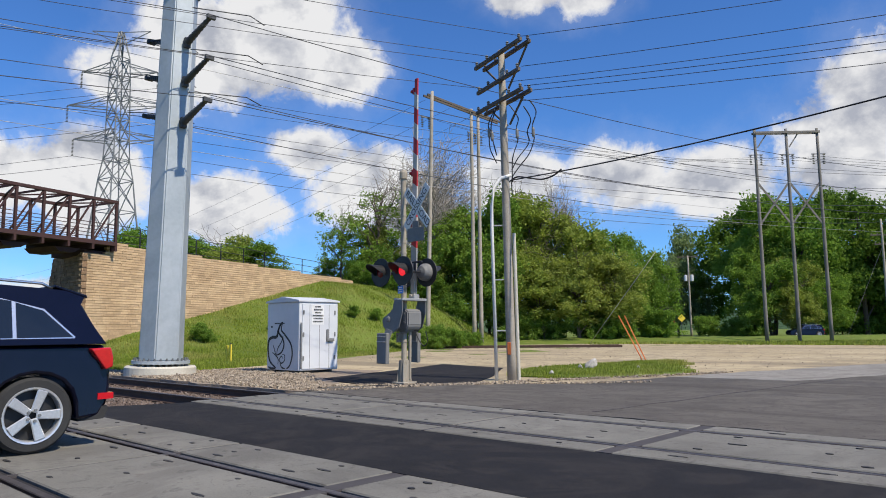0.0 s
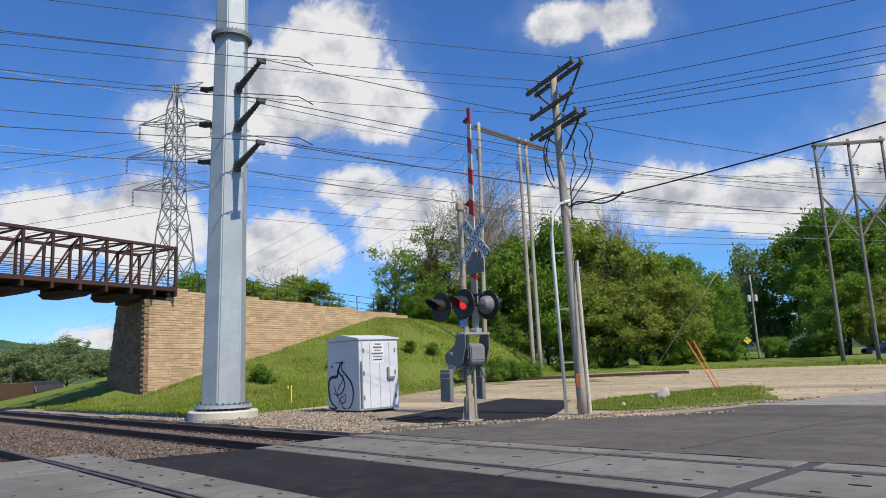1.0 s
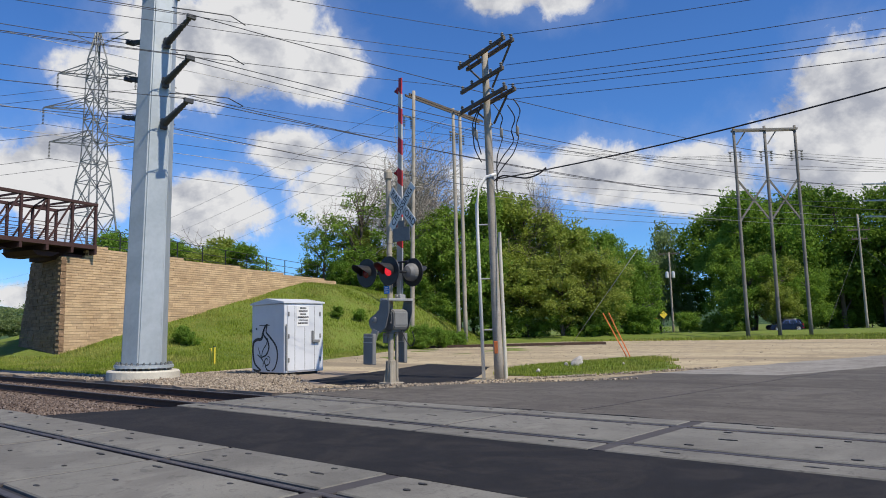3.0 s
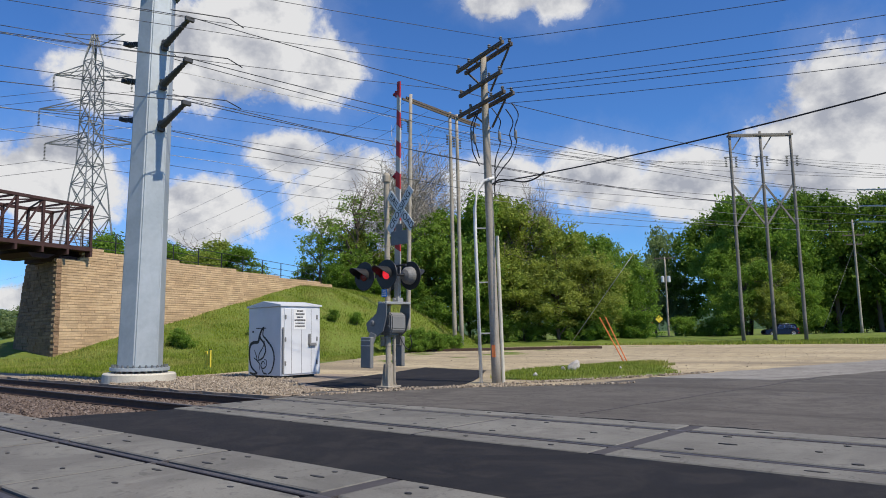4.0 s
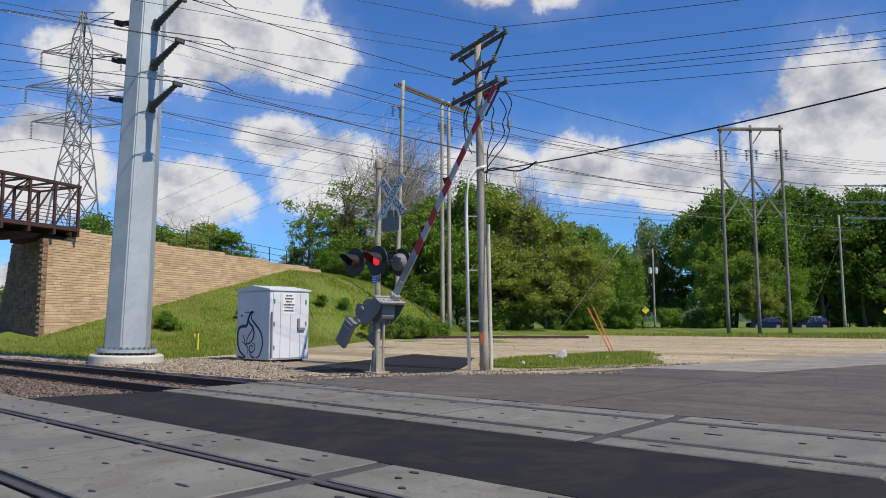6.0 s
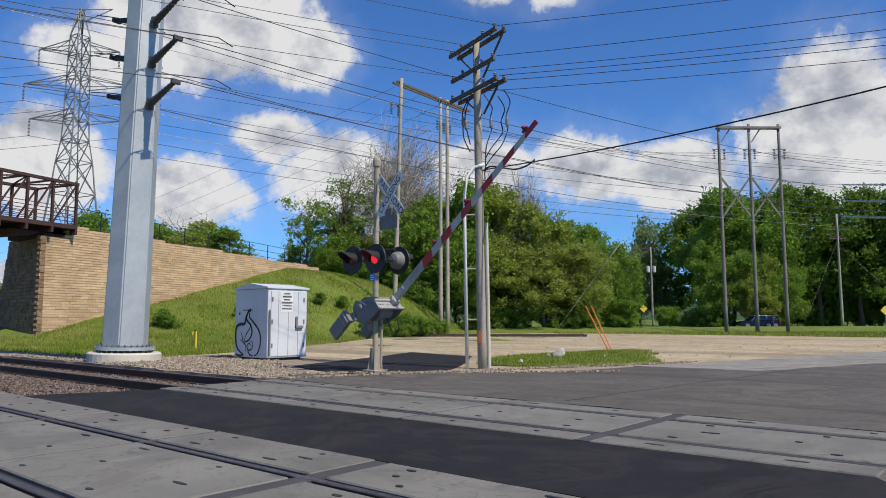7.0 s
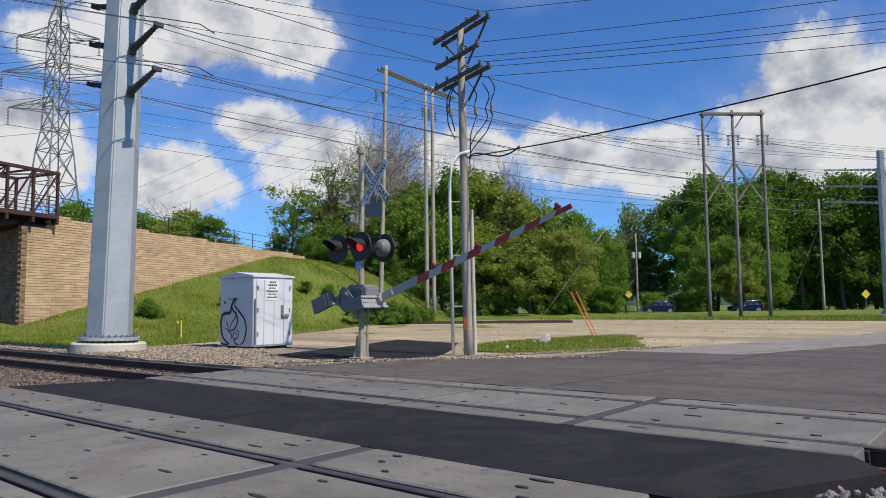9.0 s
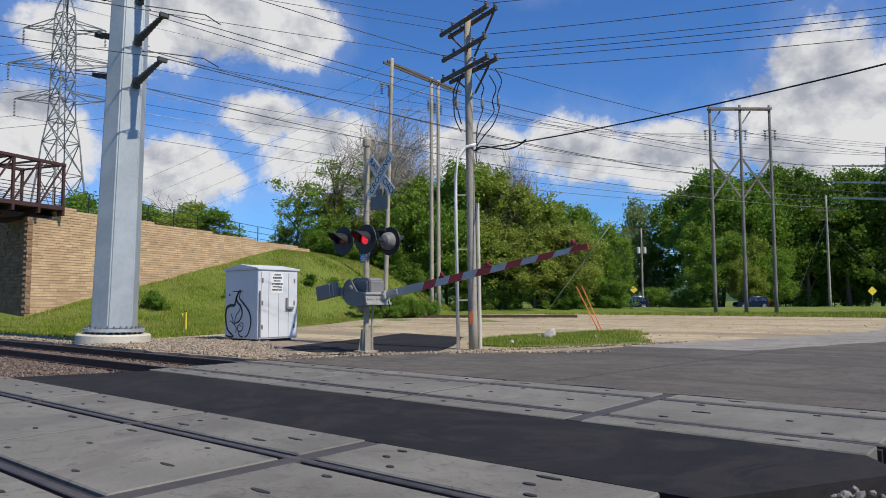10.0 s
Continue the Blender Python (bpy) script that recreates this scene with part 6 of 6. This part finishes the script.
# ---- loose stones and grass ----
def stone_stuff(name, spots, sizes, mat, label, category, parent=None):
    """Many small angular stones in one mesh."""
    rng = np.random.default_rng(len(spots))
    base = np.array([(1, 0, 0), (-1, 0, 0), (0, 1, 0), (0, -1, 0), (0, 0, 1), (0, 0, -1)], float)
    tris = np.array([(0, 2, 4), (2, 1, 4), (1, 3, 4), (3, 0, 4), (2, 0, 5), (1, 2, 5), (3, 1, 5), (0, 3, 5)])
    n = len(spots)
    shape = base[None] * rng.uniform(0.55, 1.25, (n, 6, 1)) + rng.normal(0, 0.18, (n, 6, 3))
    turn = rng.normal(size=(n, 3, 3))
    q, _ = np.linalg.qr(turn)
    corners = np.einsum("nij,nkj->nki", q, shape) * np.asarray(sizes)[:, None, None] + np.asarray(spots)[:, None]
    faces = (tris[None] + 6 * np.arange(n)[:, None, None]).reshape(-1, 3)
    mesh = bpy.data.meshes.new(name)
    mesh.from_pydata(corners.reshape(-1, 3).tolist(), [], faces.tolist())
    mesh.materials.append(mat)
    return tagged(new(name, mesh), label, category, kind="stuff")


def stone_colours(name, tones):
    mat, n = material(name, 0.92)
    chance = n.add("ShaderNodeNewGeometry").outputs["Random Per Island"]
    colour = n.mix(n.ramp(chance, 0.0, 0.5), tones[0], tones[1])
    colour = n.mix(n.ramp(chance, 0.5, 1.0), colour, tones[2])
    n.put(n.bsdf.inputs["Base Color"], n.mix(0.4, colour, n.mix(n.noise(n.place, 30.0), tuple(v * 0.5 for v in tones[0]), tones[2])))
    return mat


LOOSE = stone_colours("ballast_stones", ((0.06, 0.04, 0.032), (0.13, 0.092, 0.072), (0.24, 0.19, 0.16)))
SHINGLE = stone_colours("shoulder_stones", ((0.12, 0.09, 0.062), (0.28, 0.222, 0.16), (0.46, 0.39, 0.30)))
rng = np.random.default_rng(7)


def scatter(n, x0, x1, y0, y1, height, keep=lambda x, y: True):
    out = []
    while len(out) < n:
        x, y = rng.uniform(x0, x1), rng.uniform(y0, y1)
        if keep(x, y):
            out.append((x, y, height(x, y)))
    return out


spots = scatter(9000, -26, -8.6, -2.9, 2.2, lambda x, y: -0.205 + rng.uniform(0, 0.025), lambda x, y: not (-0.12 < y < 0.12 or 1.38 < y < 1.63) and (x < -9.0 + 0.2 * y or y > -0.6) and rng.random() < min(1, 8 / (-x - 2)))
stone_stuff("ballast_stone", spots, rng.uniform(0.022, 0.045, len(spots)), LOOSE, "loose brown ballast stones along the track", "ballast")


def on_shoulder(x, y):
    return y > 2.05 and y < 3.1 + 0.62 * (-9.1 - x) * (1 if x > -15.5 else 0.0) + (3.5 if x < -15.5 else 0) and not (abs(x + 14.45) < 0.7 and abs(y - 6.34) < 0.68) and math.hypot(x + 17.15, y - 3.1) > 1.08 and y < 8.2 and (x > -18 or y < 3.2)


spots = scatter(7500, -24, -8.8, 2.05, 8.2, lambda x, y: 0.005 + rng.uniform(0, 0.02), on_shoulder)
stone_stuff("shoulder_stone", spots, rng.uniform(0.02, 0.05, len(spots)), SHINGLE, "loose pale stones beside the track", "gravel")
spots = scatter(1500, -14, -4, 2.2, 14, lambda x, y: 0.006, lambda x, y: abs((x + 8.9) + 0.0 * y) < 5 and (abs(y - (4.9 + 0.93 * (x + 7.6))) < 0.25 or abs(y - (9 + 2.4 * (x + 5.6))) < 0.5))
stone_stuff("edge_gravel", spots, rng.uniform(0.015, 0.045, len(spots)), SHINGLE, "loose gravel along the pavement edge", "gravel")
spots = scatter(1100, -30, 0, 12, 46, lambda x, y: 0.0, lambda x, y: x < -5.5 + 0.26 * (y - 8) and x > -18 - 0.55 * (y - 5))
stone_stuff("lot_gravel", spots, rng.uniform(0.01, 0.032, len(spots)), SHINGLE, "scattered stones on the gravel lot", "gravel")


# grey stone with the shadow over the heap put into its colour
HEAP_STONE = plain("darkened_grey_stone", (0.20, 0.18, 0.165), (0.31, 0.285, 0.265), 0.95, bump=0.006, vary=0.3)


def build_heap():
    heap = thing("stone_heap", (0, 0, 0), "heap of loose grey stones by the crossing's end", "stones")
    pick = random.Random(9)
    shapes = []
    for k in range(8):
        bm = bmesh.new()
        lump(bm, (0, 0, 0), (1.0, 0.8, 0.62), pick, 1)
        mesh = bpy.data.meshes.new("stone")
        bm.to_mesh(mesh)
        bm.free()
        mesh.materials.append(HEAP_STONE)
        shapes.append(mesh)
    for k in range(140):
        a, r = pick.uniform(0, 6.28), pick.random() ** 0.6
        x, y = 3.22 + 0.56 * r * math.cos(a), -2.1 + 0.44 * r * math.sin(a)
        s = pick.uniform(0.02, 0.05)
        ob = new("stone", shapes[k % 8])
        ob.parent = heap
        ob.matrix_basis = Matrix.Translation((x, y, 0.02 + 0.12 * (1 - r) * pick.random() + s * 0.3)) @ Euler((pick.uniform(0, 6), pick.uniform(0, 6), 0)).to_matrix().to_4x4() @ Matrix.Scale(s, 4)


build_heap()


def blade_material():
    mat = bpy.data.materials.new("grass_blades")
    mat.use_nodes = True
    n = Nodes(mat.node_tree)
    out = n.add("ShaderNodeOutputMaterial")
    chance = n.add("ShaderNodeNewGeometry").outputs["Random Per Island"]
    patch = n.noise(n.add("ShaderNodeTexCoord").outputs["Object"], 0.35, 4.0)
    colour = n.mix(chance, (0.14, 0.195, 0.024), (0.28, 0.34, 0.055))
    colour = n.mix(n.math("MULTIPLY", n.ramp(patch, 0.42, 0.62), 0.65), colour, (0.36, 0.34, 0.11))
    clump = n.noise(n.add("ShaderNodeTexCoord").outputs["Object"], 1.1, 5.0, 0.65)
    colour = n.mix(n.math("MULTIPLY", n.ramp(clump, 0.5, 0.66), 0.6), colour, (0.09, 0.15, 0.022))
    soft, through_light = n.add("ShaderNodeBsdfDiffuse"), n.add("ShaderNodeBsdfTranslucent")
    n.put(soft.inputs[0], colour), n.put(through_light.inputs[0], colour)
    both = n.add("ShaderNodeMixShader")
    both.inputs[0].default_value = 0.3
    n.put(both.inputs[1], soft.outputs[0]), n.put(both.inputs[2], through_light.outputs[0])
    n.put(out.inputs[0], both.outputs[0])
    return mat


BLADE = blade_material()


def grass_stuff(spots, height, width, label):
    n = len(spots)
    p = np.array(spots)
    a = rng.uniform(0, 2 * np.pi, n)
    h = height * rng.uniform(0.45, 1.25, n)
    side = np.stack([np.cos(a), np.sin(a), 0 * a], 1) * (width * rng.uniform(0.6, 1.4, n))[:, None]
    bend = np.stack([-np.sin(a), np.cos(a), 0 * a], 1) * (h * rng.uniform(-0.6, 0.6, n))[:, None]
    tip = p + bend + np.stack([0 * h, 0 * h, h], 1)
    low = p - (0, 0, 0.03)
    corners = np.stack([low - side, low + side, tip], 1).reshape(-1, 3)
    mesh = bpy.data.meshes.new("grass_blades")
    mesh.from_pydata(corners.tolist(), [], np.arange(3 * n).reshape(-1, 3).tolist())
    mesh.materials.append(BLADE)
    return tagged(new("grass_blades", mesh), label, "grass", kind="stuff")


def on_bank(x, y):
    off, run = along_wall(x, y)
    return (off > 0.15 or run > 25.6 or run < -0.5 and off > -6) and (off < 11.8 or x < -18.0 - 0.55 * max(0, y - 4.6))


spots = scatter(130000, -58, -18.8, 3.4, 46, ground_height, on_bank)
grass_stuff(spots, 0.15, 0.02, "long green grass on the embankment")
spots = scatter(12000, -10.2, -4.5, 8.2, 19, lambda x, y: 0.02, lambda x, y: (y > 11.6 or x > -8.2 - 0.7 * (y - 8.4)) and -9.9 + 0.3 * abs(y - 13) * 0.5 < x < -5.0 - 0.45 * max(0, y - 12.5) - 0.55 * max(0, 11 - y) + 0.7 * noise.noise((x, y, 4)))
grass_stuff(spots, 0.075, 0.012, "short green grass on the island")
spots = scatter(26000, -45, 20, 44, 70, ground_height, lambda x, y: y > 46 - 0.02 * x and not (x > 0.5 and x < 17))
grass_stuff(spots, 0.2, 0.05, "green grass strip beyond the lot")


# ---- what moves ----
def motions():
    walk(CAR, [(0, pose(-4.24, -4.31, 0)), (10, pose(-4.24, -114.3, 0))])
    drive = [(0, 88.0), (3, 67.0), (5.5, 50.2 * 0.87), (7.5, 37 * 0.87), (9, 29.8 * 0.87), (10, 26.0 * 0.87)]
    walk(FAR_CAR, [(t, Matrix.Translation(plan(1.235 * u, 90.5)) @ pose(0, 0, 0.02, 0, 0, -48.7)) for t, u in drive])
    angles = [(0, 88.4), (4.3, 88.4), (4.6, 87.0), (4.8, 84.1), (5.0, 79.0), (5.2, 72.9), (5.4, 67.6), (5.6, 63.0), (6.2, 53.0), (6.8, 44.1), (7.0, 41.5), (7.4, 36.4), (8.0, 28.8), (8.4, 24.2), (8.8, 20.1), (9.2, 16.2), (9.6, 12.5), (10, 9.3)]
    walk(GATE, [(t, Matrix.Translation(PIVOT) @ pose(0, 0, 0, 0, -a, 0)) for t, a in angles])


motions()
